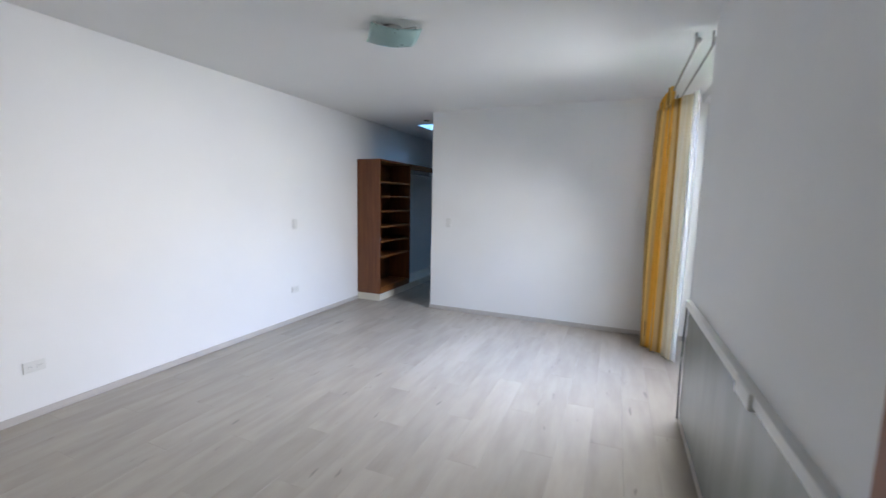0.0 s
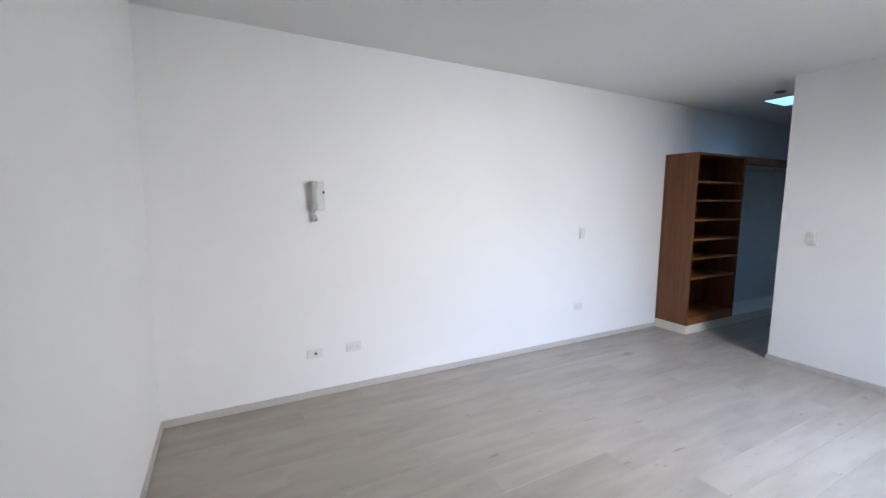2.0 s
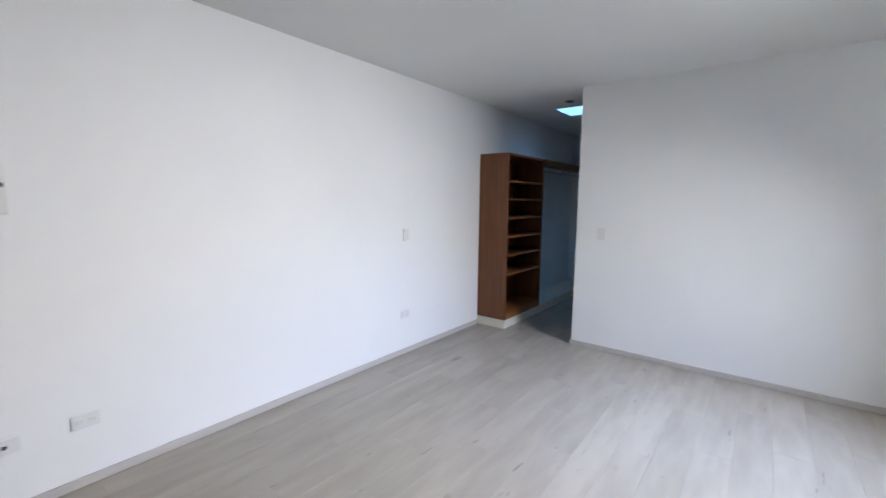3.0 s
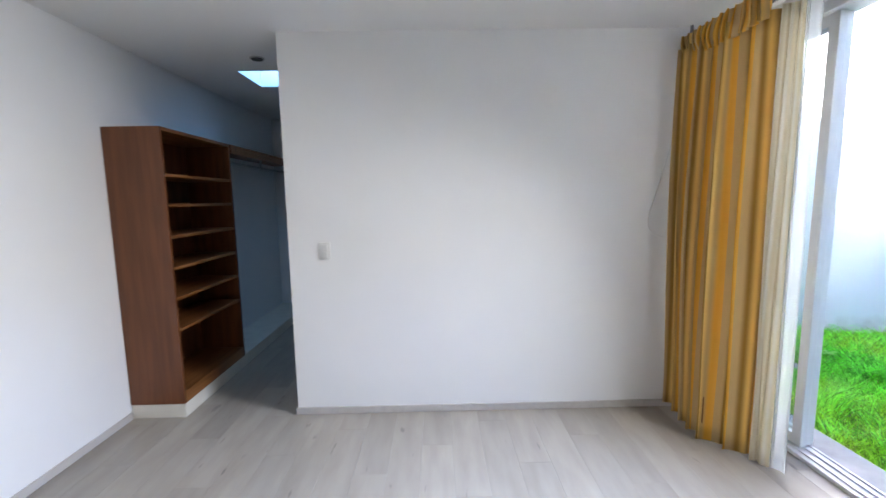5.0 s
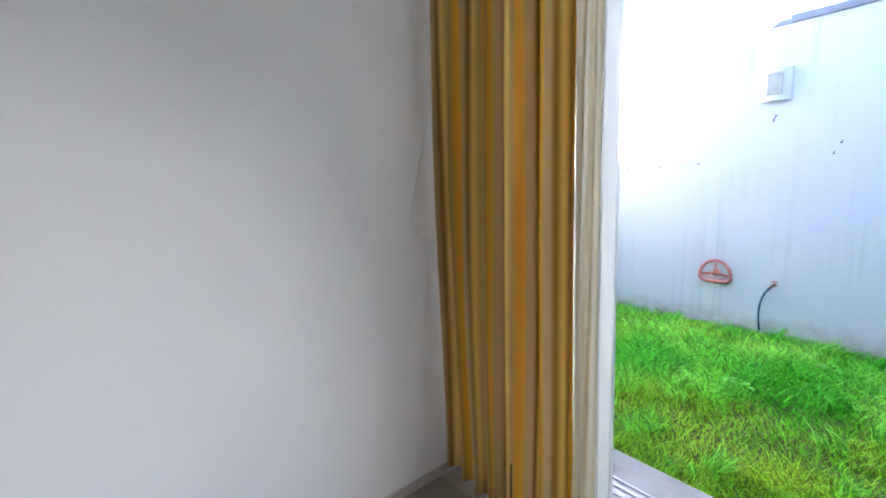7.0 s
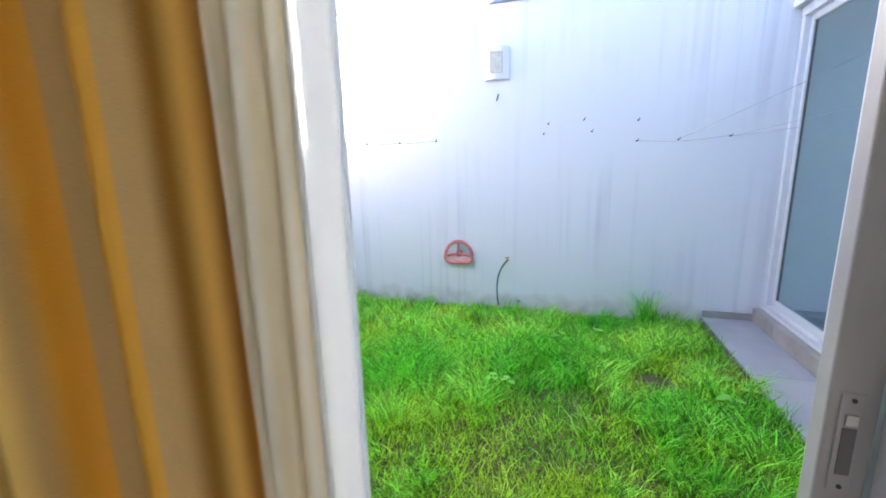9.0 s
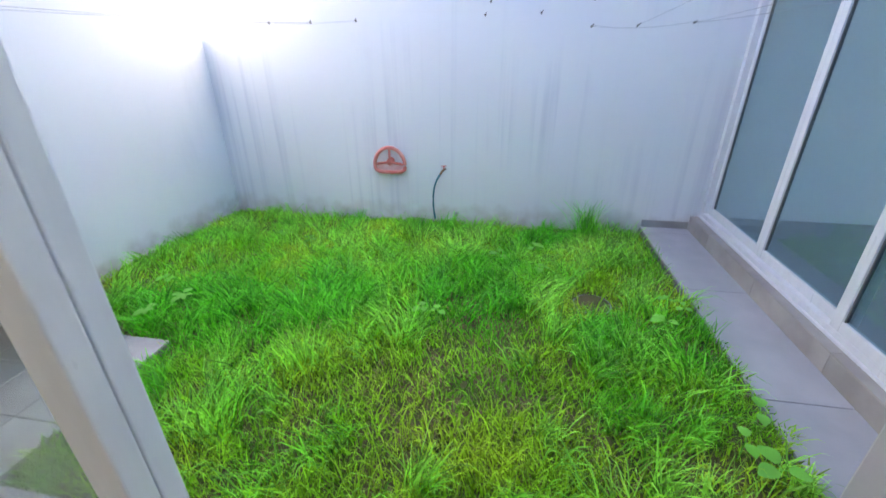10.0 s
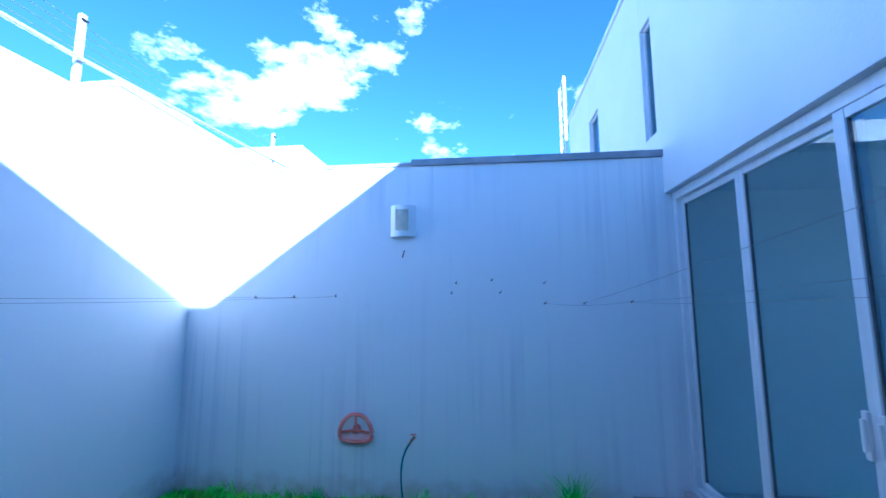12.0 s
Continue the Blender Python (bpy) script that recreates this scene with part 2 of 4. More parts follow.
GLASS = glass("window_glass", (0.93, 0.96, 0.95))
GLASS_R = glass("tinted_glass", (0.60, 0.76, 0.83), 0.045)


def cloth(name, colours, trans, stripe=0.0, alpha=1.0, weave=900):
    """Woven cloth: light passes through; stripes run along u (metres across the cloth)."""
    m = bpy.data.materials.new(name)
    m.use_nodes = True
    n, l = m.node_tree.nodes, m.node_tree.links
    n.clear()
    o = n.new("ShaderNodeOutputMaterial")
    uv = n.new("ShaderNodeUVMap")
    sep = n.new("ShaderNodeSeparateXYZ")
    l.new(uv.outputs["UV"], sep.inputs["Vector"])
    ramp = n.new("ShaderNodeValToRGB")
    el = ramp.color_ramp.elements
    while len(el) < len(colours):
        el.new(0.5)
    for k, c in enumerate(colours):
        el[k].position, el[k].color = k / len(colours), (*c, 1)
    if stripe:
        ramp.color_ramp.interpolation = "EASE"
        sc = n.new("ShaderNodeMath")
        sc.operation = "MULTIPLY"
        sc.inputs[1].default_value = 1 / stripe
        fr = n.new("ShaderNodeMath")
        fr.operation = "FRACT"
        l.new(sep.outputs["X"], sc.inputs[0])
        l.new(sc.outputs["Value"], fr.inputs[0])
        l.new(fr.outputs["Value"], ramp.inputs["Fac"])
    no = n.new("ShaderNodeTexNoise")
    no.inputs["Scale"].default_value = weave
    mp = n.new("ShaderNodeMapping")
    mp.inputs["Scale"].default_value = (0.12, 1, 1)
    l.new(uv.outputs["UV"], mp.inputs["Vector"])
    l.new(mp.outputs["Vector"], no.inputs["Vector"])
    bp = n.new("ShaderNodeBump")
    bp.inputs["Strength"].default_value, bp.inputs["Distance"].default_value = 0.35, 0.001
    l.new(no.outputs["Fac"], bp.inputs["Height"])
    mv = n.new("ShaderNodeMixRGB")
    mv.blend_type, mv.inputs["Fac"].default_value = "OVERLAY", 0.25
    l.new(ramp.outputs["Color"], mv.inputs["Color1"])
    l.new(no.outputs["Fac"], mv.inputs["Color2"])
    df, tl, mx = n.new("ShaderNodeBsdfDiffuse"), n.new("ShaderNodeBsdfTranslucent"), n.new("ShaderNodeMixShader")
    for sh in (df, tl):
        l.new(mv.outputs["Color"], sh.inputs["Color"])
        l.new(bp.outputs["Normal"], sh.inputs["Normal"])
    mx.inputs["Fac"].default_value = trans
    l.new(df.outputs["BSDF"], mx.inputs[1])
    l.new(tl.outputs["BSDF"], mx.inputs[2])
    out = mx.outputs["Shader"]
    if alpha < 1:
        tp, ma = n.new("ShaderNodeBsdfTransparent"), n.new("ShaderNodeMixShader")
        ma.inputs["Fac"].default_value = alpha
        l.new(tp.outputs["BSDF"], ma.inputs[1])
        l.new(out, ma.inputs[2])
        out = ma.outputs["Shader"]
    l.new(out, o.inputs["Surface"])
    return m


GOLD = cloth("gold_striped_cloth", [(0.93, 0.56, 0.11), (0.87, 0.49, 0.08), (0.66, 0.46, 0.19), (0.94, 0.67, 0.22), (0.46, 0.26, 0.065), (0.73, 0.54, 0.26)], 0.32, stripe=0.19)
LINING = cloth("cream_lining_cloth", [(0.88, 0.83, 0.70), (0.84, 0.77, 0.61), (0.89, 0.86, 0.77), (0.80, 0.72, 0.55)], 0.58, stripe=0.07)
SHEER = cloth("white_sheer_cloth", [(0.88, 0.88, 0.85), (0.88, 0.88, 0.85)], 0.72, alpha=0.52)
TEAL_GLASS = mat("frosted_teal_glass", (0.42, 0.62, 0.60), 0.3, alt=(0.36, 0.56, 0.55), scale=8, mix=0.5)
TEAL_GLASS.node_tree.nodes["Principled BSDF"].inputs["Transmission Weight"].default_value = 0.35


def leafmat(name, base, alt, third=None, rand=0.5):
    m = mat(name, base, 0.38, alt=alt, scale=1.6, mix=1.0, rand=rand, islands=True)
    n, l = m.node_tree.nodes, m.node_tree.links
    b, o = n["Principled BSDF"], n["Material Output"]
    if third:
        # broad patches of another green, some metres across
        hs, co = n["Hue/Saturation/Value"], n["Texture Coordinate"]
        big = n.new("ShaderNodeTexNoise")
        big.inputs["Scale"].default_value, big.inputs["Detail"].default_value = 0.75, 3
        l.new(co.outputs["Object"], big.inputs["Vector"])
        mr = n.new("ShaderNodeMapRange")
        mr.inputs["From Min"].default_value, mr.inputs["From Max"].default_value = 0.50, 0.62
        l.new(big.outputs["Fac"], mr.inputs["Value"])
        m3 = n.new("ShaderNodeMixRGB")
        m3.inputs["Color2"].default_value = (*third, 1)
        l.new(mr.outputs["Result"], m3.inputs["Fac"])
        l.new(hs.inputs["Color"].links[0].from_socket, m3.inputs["Color1"])
        l.new(m3.outputs["Color"], hs.inputs["Color"])
    tl, mx = n.new("ShaderNodeBsdfTranslucent"), n.new("ShaderNodeMixShader")
    l.new(b.inputs["Base Color"].links[0].from_socket, tl.inputs["Color"])
    mx.inputs["Fac"].default_value = 0.5
    l.new(b.outputs["BSDF"], mx.inputs[1])
    l.new(tl.outputs["BSDF"], mx.inputs[2])
    l.new(mx.outputs["Shader"], o.inputs["Surface"])
    return m


GRASS = leafmat("grass_blades", (0.19, 0.63, 0.035), (0.50, 0.73, 0.06), (0.11, 0.58, 0.03), 0.6)
GRASS2 = leafmat("lush_grass_blades", (0.13, 0.64, 0.04), (0.40, 0.84, 0.12), (0.09, 0.62, 0.035), 0.6)
WEED = leafmat("broad_leaf", (0.20, 0.68, 0.09), (0.30, 0.76, 0.13), rand=0.2)
DRY = leafmat("dry_grass", (0.52, 0.46, 0.20), (0.36, 0.30, 0.12))

# ---- building helpers ----
BASE = {}


def box(bm, x0, x1, y0, y1, z0, z1):
    g = bmesh.ops.create_cube(bm, size=1)["verts"]
    for v in g:
        v.co = ((x0 + x1) / 2 + v.co.x * (x1 - x0), (y0 + y1) / 2 + v.co.y * (y1 - y0), (z0 + z1) / 2 + v.co.z * (z1 - z0))
    return g


def boxes(*bs, bevel=0.0, seg=2):
    bm = bmesh.new()
    for b in bs:
        box(bm, *b)
    if bevel:
        bmesh.ops.bevel(bm, geom=list(bm.edges), offset=bevel, segments=seg, affect="EDGES", profile=0.5)
    return bm


def cyl(bm, a, b, r, r2=None, n=12):
    a, b = Vector(a), Vector(b)
    m = Matrix.Translation((a + b) / 2) @ (b - a).to_track_quat("Z", "Y").to_matrix().to_4x4()
    return bmesh.ops.create_cone(bm, cap_ends=True, segments=n, radius1=r, radius2=r if r2 is None else r2, depth=(b - a).length, matrix=m)["verts"]


def tube(points, r, n=8):
    """A round tube along points."""
    bm = bmesh.new()
    pts = [Vector(p) for p in points]
    rings = []
    for k, p in enumerate(pts):
        d = (pts[min(k + 1, len(pts) - 1)] - pts[max(k - 1, 0)]).normalized()
        q = d.to_track_quat("Z", "Y")
        rings.append([bm.verts.new(p + q @ Vector((r * math.cos(2 * math.pi * j / n), r * math.sin(2 * math.pi * j / n), 0))) for j in range(n)])
    for a, b in zip(rings, rings[1:]):
        for j in range(n):
            bm.faces.new((a[j], a[(j + 1) % n], b[(j + 1) % n], b[j]))
    bm.faces.new(rings[0][::-1])
    bm.faces.new(rings[-1])
    return bm


def to_mesh(name, bm, material, origin=(0, 0, 0), smooth=False):
    bmesh.ops.translate(bm, verts=bm.verts, vec=-Vector(origin))
    bmesh.ops.recalc_face_normals(bm, faces=bm.faces)
    me = bpy.data.meshes.new(name)
    bm.to_mesh(me)
    bm.free()
    me.materials.append(material)
    if smooth:
        for p in me.polygons:
            p.use_smooth = True
    return me


def thing(name, base, label, category, group="", kind=""):
    ob = tagged(new(name), label, category, group, kind)
    ob.location = base
    BASE[ob.name] = Vector(base)
    return ob


def solid(name, bm, material, label, category, group="", kind="", base=None, smooth=False):
    """A top-level thing that is one mesh."""
    if base is None:
        cs = [v.co for v in bm.verts]
        base = (sum(c.x for c in cs) / len(cs), sum(c.y for c in cs) / len(cs), min(c.z for c in cs))
    ob = tagged(new(name, to_mesh(name, bm, material, base, smooth)), label, category, group, kind)
    ob.location = base
    BASE[ob.name] = Vector(base)
    return ob


def part(name, bm, material, parent, label="", smooth=False):
    ob = new(name, to_mesh(name, bm, material, BASE[parent.name], smooth))
    ob.parent = parent
    BASE[ob.name] = BASE[parent.name]
    return tagged(ob, label)


# ---- plan ----
XA, XC, XO = -1.75, 2.27, 2.72
YD, YB = 0.188, 5.245
H = 2.652
XG, YL, YR = 6.395, 7.23, 2.29
GZ = -0.135
X_B = -0.556
Y_J = 3.27


def setting(name, bm, material, label, category):
    return solid(name, bm, material, label, category, kind="structure", base=(0, 0, 0))


setting("wall_west", boxes((XA - 0.15, XA, YD - 0.15, 8.35, -0.1, H)), PAINT, "plain white painted bedroom wall", "wall")
setting("wall_south", boxes((XA, 1.15, YD - 0.15, YD, -0.1, H), (1.15, 2.13, YD - 0.15, YD, 2.12, H), (2.13, XC, YD - 0.15, YD, -0.1, H)),
        PAINT, "white painted wall with a doorway through it", "wall")
setting("wall_east", boxes((XC, XO, YD - 0.15, Y_J, -0.3, H), (XC + 0.25, XO, Y_J, YB, 2.56, H)), PAINT, "white painted wall beside the garden door", "wall")
setting("wall_north", boxes((X_B, XO, YB, YB + 0.15, -0.3, H)), PAINT, "plain white painted wall with one light switch", "wall")
setting("closet_wall_north", boxes((XA, 0.75, 8.2, 8.35, -0.1, H)), PAINT, "white painted end wall of the closet passage", "wall")
setting("closet_wall_east", boxes((0.6, 0.75, YB + 0.15, 8.2, -0.1, H)), PAINT, "white painted side wall of the closet passage", "wall")
setting("hall_wall", boxes((0.7, 0.85, -2.2, YD - 0.15, -0.1, H), (XC, XO, -2.2, YD - 0.15, -0.1, H), (0.7, XO, -2.35, -2.2, -0.1, H)),
        PAINT, "white painted walls of the hall behind the doorway", "wall")
SKY = (-1.19, -0.62, 6.07, 6.56)
setting("ceiling", boxes((XA - 0.15, SKY[0], -2.35, 8.35, H, H + 0.28), (SKY[1], XO, -2.35, 8.35, H, H + 0.28), (SKY[0], SKY[1], -2.35, SKY[2], H, H + 0.28),
                         (SKY[0], SKY[1], SKY[3], 8.35, H, H + 0.28)), CEIL, "flat white painted ceiling with a skylight opening", "ceiling")
# floor
floor = setting("floor", boxes((XA - 0.1, XO - 0.10, -2.3, YB + 0.1, -0.1, -0.009), (XA - 0.1, 0.7, YB + 0.1, 8.3, -0.1, -0.009)), SUBFLOOR, "grey-beige laminate plank floor", "floor")

# garden door: aluminium frame, stacked panels on one side, one panel on the other
win = thing("door_1", (2.66, 4.25, 0), "white aluminium sliding garden door, standing open", "sliding door", kind="structure")
part("track", boxes((2.575, 2.735, Y_J, YB, -0.03, 0.022), (2.607, 2.617, Y_J, YB, 0.022, 0.031), (2.660, 2.670, Y_J, YB, 0.022, 0.031), (2.707, 2.717, Y_J, YB, 0.022, 0.031), bevel=0.002), ALU, win)
part("head_rail", boxes((2.575, 2.735, Y_J, YB, 2.50, 2.56), bevel=0.004), ALU, win)
part("side_jamb", boxes((2.575, 2.735, Y_J, Y_J + 0.03, 0.022, 2.50), bevel=0.004), ALU, win)
part("side_jamb", boxes((2.575, 2.735, YB - 0.03, YB, 0.022, 2.50), bevel=0.004), ALU, win)


def panel(x, y0, y1, z0, z1, w, parent, stile=ALU, gl=GLASS):
    """A glazed panel in the plane x: stiles, rails, gasket, pane."""
    d = 0.021
    for a, b in ((y0, y0 + w), (y1 - w, y1)):
        part("stile", boxes((x - d, x + d, a, b, z0, z1), bevel=0.004), stile, parent)
    part("rail", boxes((x - d + 0.002, x + d - 0.002, y0 + w, y1 - w, z0, z0 + w), bevel=0.003), stile, parent)
    part("rail", boxes((x - d + 0.002, x + d - 0.002, y0 + w, y1 - w, z1 - w, z1), bevel=0.003), stile, parent)
    part("gasket", boxes((x - 0.008, x + 0.008, y0 + w, y0 + w + 0.006, z0 + w, z1 - w), (x - 0.008, x + 0.008, y1 - w - 0.006, y1 - w, z0 + w, z1 - w)), RUBBER, parent)
    p = part("pane", boxes((x - 0.003, x + 0.003, y0 + w + 0.006, y1 - w - 0.006, z0 + w, z1 - w)), gl, parent)
    p.visible_shadow = False


panel(2.635, 4.63, YB - 0.03, 0.042, 2.50, 0.062, win)
panel(2.692, 4.65, YB - 0.03, 0.042, 2.50, 0.058, win)
panel(2.665, Y_J + 0.03, 3.705, 0.042, 2.50, 0.075, win, ALU_SHADE)
panel(2.612, Y_J + 0.03, 3.63, 0.042, 2.50, 0.075, win, ALU_SHADE)
panel(2.712, Y_J + 0.03, 3.615, 0.042, 2.50, 0.075, win)
lock = part("lock_plate", boxes((2.6395, 2.6435, 3.653, 3.687, 0.84, 1.03), bevel=0.001), ALU_SHADE, win, "flush grey lock plate with two screws")
part("lock_slot", boxes((2.6375, 2.6395, 3.660, 3.680, 0.875, 0.965)), RUBBER, lock)
part("lock_bolt", boxes((2.635, 2.6395, 3.661, 3.679, 0.972, 0.992), bevel=0.001), STEEL, lock)
for z in (0.85, 1.018):
    bm = bmesh.new()
    cyl(bm, (2.6395, 3.67, z), (2.6375, 3.67, z), 0.004)
    part("screw", bm, BLACKPL, lock)

# wooden room door folded back against the wall, and its frame
bd = thing("door_2", (2.2, 0.65, 0), "reddish-brown wooden room door folded back against the wall", "door", kind="structure")
part("leaf", boxes((2.205, 2.243, YD + 0.03, 1.0, 0.012, 2.06), bevel=0.003), DOORWOOD, bd)
bm = bmesh.new()
cyl(bm, (2.205, 0.94, 1.0), (2.175, 0.94, 1.0), 0.012)
cyl(bm, (2.175, 0.945, 1.0), (2.175, 0.84, 1.0), 0.009)
part("door_handle", bm, STEEL, bd)
setting("door_casing", boxes((1.09, 1.15, YD - 0.165, YD + 0.015, 0, 2.18), (2.13, 2.19, YD - 0.165, YD + 0.015, 0, 2.18), (1.15, 2.13, YD - 0.165, YD + 0.015, 2.12, 2.18), bevel=0.004), DOORWOOD, "reddish-brown wooden door casing round the doorway", "door casing")

# grey lower wall panel with a white cable duct on top
setting("wall_panel", boxes((XC - 0.012, XC, 1.12, Y_J - 0.03, 0.053, 0.825), bevel=0.002), GREYPANEL, "glossy grey painted lower panel of the wall", "wall panel")
duct = thing("cable_duct", (XC - 0.02, 2.2, 0.8), "white plastic cable duct with a joint box, fixed along the wall", "cable duct")
part("duct", boxes((XC - 0.034, XC, 0.9, Y_J - 0.02, 0.829, 0.875), bevel=0.004), WHITEPL, duct)
part("joint_box", boxes((XC - 0.046, XC - 0.001, 1.74, 1.92, 0.812, 0.878), bevel=0.006), WHITEPL, duct)
cab = [(XC - 0.02, Y_J - 0.01 + 0.045 * math.sin(k / 11 * 3), 0.85 - 0.0755 * k) for k in range(12)]
part("cable", tube(cab, 0.006), RUBBER, duct, "thin dark cable hanging down", True)

# skirting
setting("baseboard", boxes((XA, XA + 0.012, YD, 5.225, 0, 0.052), (X_B, XC + 0.3, YB - 0.012, YB, 0, 0.052), (XA + 0.012, 1.09, YD, YD + 0.012, 0, 0.052),
                           (XC - 0.014, XC, 1.12, Y_J, 0, 0.052), (X_B - 0.012, X_B, YB - 0.012, YB + 0.15, 0, 0.052), bevel=0.002, seg=1), BASEB, "grey-beige wooden skirting board", "baseboard")

# ---- closet passage ----
XS, YS0, YS1 = -1.36, 5.228, 6.172
sh = thing("closet_bookcase", (-1.555, 5.7, 0), "tall reddish-brown stained wooden closet unit with seven open shelves", "shelf unit")
part("plinth", boxes((XA + 0.004, XS - 0.004, YS0 + 0.004, YS1, 0.0, 0.105), bevel=0.003), CREAM, sh, "cream painted plinth")
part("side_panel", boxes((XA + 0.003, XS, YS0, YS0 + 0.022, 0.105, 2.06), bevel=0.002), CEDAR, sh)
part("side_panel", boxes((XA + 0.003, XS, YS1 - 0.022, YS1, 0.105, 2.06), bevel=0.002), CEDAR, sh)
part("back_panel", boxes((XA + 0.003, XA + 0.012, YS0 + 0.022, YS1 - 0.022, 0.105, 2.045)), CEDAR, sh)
part("top_panel", boxes((XA + 0.003, XS, YS0 + 0.022, YS1 - 0.022, 2.035, 2.06), bevel=0.002), CEDAR_L, sh)
part("bottom_rail", boxes((XS - 0.02, XS, YS0 + 0.022, YS1 - 0.022, 0.105, 0.195), bevel=0.002), CEDAR_L, sh)
for z in (0.195, 0.655, 0.882, 1.10, 1.322, 1.542, 1.75):
    part("shelf", boxes((XA + 0.012, XS - 0.003, YS0 + 0.022, YS1 - 0.022, z - 0.022, z), bevel=0.002), CEDAR_L, sh)
hs = thing("closet_shelf", (-1.5, 7.2, 2.0), "reddish-brown wooden hat shelf with a hanging rail under it", "shelf")
part("board", boxes((XA + 0.002, XS + 0.01, YS1 + 0.002, 8.19, 2.025, 2.06), bevel=0.003), CEDAR, hs)
part("front_lip", boxes((XS - 0.008, XS + 0.012, YS1 + 0.002, 8.19, 1.980, 2.0235), bevel=0.003), CEDAR, hs)
bm = bmesh.new()
cyl(bm, (-1.52, YS1 + 0.003, 1.925), (-1.52, 8.19, 1.925), 0.013)
part("hanging_rail", bm, STEEL, hs, "steel hanging rail", True)
part("rail_bracket", boxes((-1.53, -1.51, 7.2, 7.215, 1.935, 2.024)), STEEL, hs)
setting("closet_platform", boxes((XA, XS - 0.004, YS1 + 0.002, 8.2, 0, 0.105), bevel=0.003), CREAM, "cream painted low platform along the closet wall", "platform")
sp = thing("ceiling_spotlight", (-0.89, 5.75, H - 0.02), "small dark recessed ceiling spotlight", "spotlight")
bm = bmesh.new()
cyl(bm, (-0.89, 5.75, H - 0.006), (-0.89, 5.75, H), 0.055, n=24)
part("ring", bm, GREYPL, sp)
bm = bmesh.new()
cyl(bm, (-0.89, 5.75, H - 0.012), (-0.89, 5.75, H - 0.006), 0.042, n=24)
part("lens", bm, BLACKPL, sp)
sk = thing("window_1", (-0.9, 6.3, H + 0.28), "square skylight over the closet passage", "skylight", kind="structure")
part("window_frame", boxes((SKY[0] - 0.04, SKY[0] + 0.02, SKY[2] - 0.04, SKY[3] + 0.04, H + 0.28, H + 0.34), (SKY[1] - 0.02, SKY[1] + 0.04, SKY[2] - 0.04, SKY[3] + 0.04, H + 0.28, H + 0.34),
                           (SKY[0] + 0.02, SKY[1] - 0.02, SKY[2] - 0.04, SKY[2] + 0.02, H + 0.28, H + 0.34), (SKY[0] + 0.02, SKY[1] - 0.02, SKY[3] - 0.02, SKY[3] + 0.04, H + 0.28, H + 0.34)), ALU, sk)
# dark blue tint is added so the pane holds back sun and sky
pn = part("pane", boxes((SKY[0] + 0.02, SKY[1] - 0.02, SKY[2] + 0.02, SKY[3] - 0.02, H + 0.30, H + 0.306)), glass("sky_dimming_tint", (0.03, 0.07, 0.09)), sk, "skylight pane with an added dark blue tint that dims the sky")


# ---- curtains ----
def drape(name, y0, y1, x, z0, z1, waves, depth, material, parent, label, seed, turn=0.0, slant=0.0):
    """A hanging cloth in folds; its free edge may turn back towards the glass."""
    rnd = random.Random(seed)
    cols, rows = waves * 14, 26
    bm = bmesh.new()
    uvl = bm.loops.layers.uv.new("UVMap")
    ph = [rnd.uniform(-0.5, 0.5) for _ in range(waves + 2)]
    am = [rnd.uniform(0.6, 1.25) for _ in range(waves + 2)]
    grid, us = [], []
    for j in range(rows + 1):
        f = j / rows
        row, u, last = [], 0.0, None
        ur = []
        for i in range(cols + 1):
            g = i / cols
            w = g * waves
            k = int(w)
            a = am[k] * (1 - (w - k)) + am[k + 1] * (w - k)
            p = ph[k] * (1 - (w - k)) + ph[k + 1] * (w - k)
            amp = depth * a * (0.75 + 0.35 * math.sin(math.pi * min(f * 1.1, 1)))
            xx = x + amp * math.sin(2 * math.pi * w + p) + 0.25 * amp * math.sin(4 * math.pi * w + 2 * p + f * 1.5) + 0.010 * math.sin(3 * f + 5 * g) + turn * max(0, 1 - g / 0.32) ** 1.4
            sway = 0.012 * math.sin(4.2 * f + 9 * g) * f
            yy = y0 + (y1 - y0) * (g + 0.018 * math.sin(2 * math.pi * w * 2 + p)) + sway
            xx += slant * g * (0.8 + 0.2 * f)
            zz = z1 + (z0 - z1) * f + (0.012 * math.sin(5 * g + seed) if j == rows else 0)
            c = Vector((xx, yy, zz))
            if last is not None:
                u += (Vector((c.x, c.y, 0)) - last).length
            last = Vector((c.x, c.y, 0))
            row.append(bm.verts.new(c))
            ur.append(u)
        grid.append(row)
        us.append(ur)
    for j in range(rows):
        for i in range(cols):
            q = ((j, i), (j, i + 1), (j + 1, i + 1), (j + 1, i))
            fc = bm.faces.new([grid[a][b] for a, b in q])
            for lp, (a, b) in zip(fc.loops, q):
                lp[uvl].uv = (us[rows // 2][b], a / rows * 2.5)
    ob = part(name, bm, material, parent, label, True)
    so = ob.modifiers.new("thick", "SOLIDIFY")
    so.thickness = 0.002
    return ob


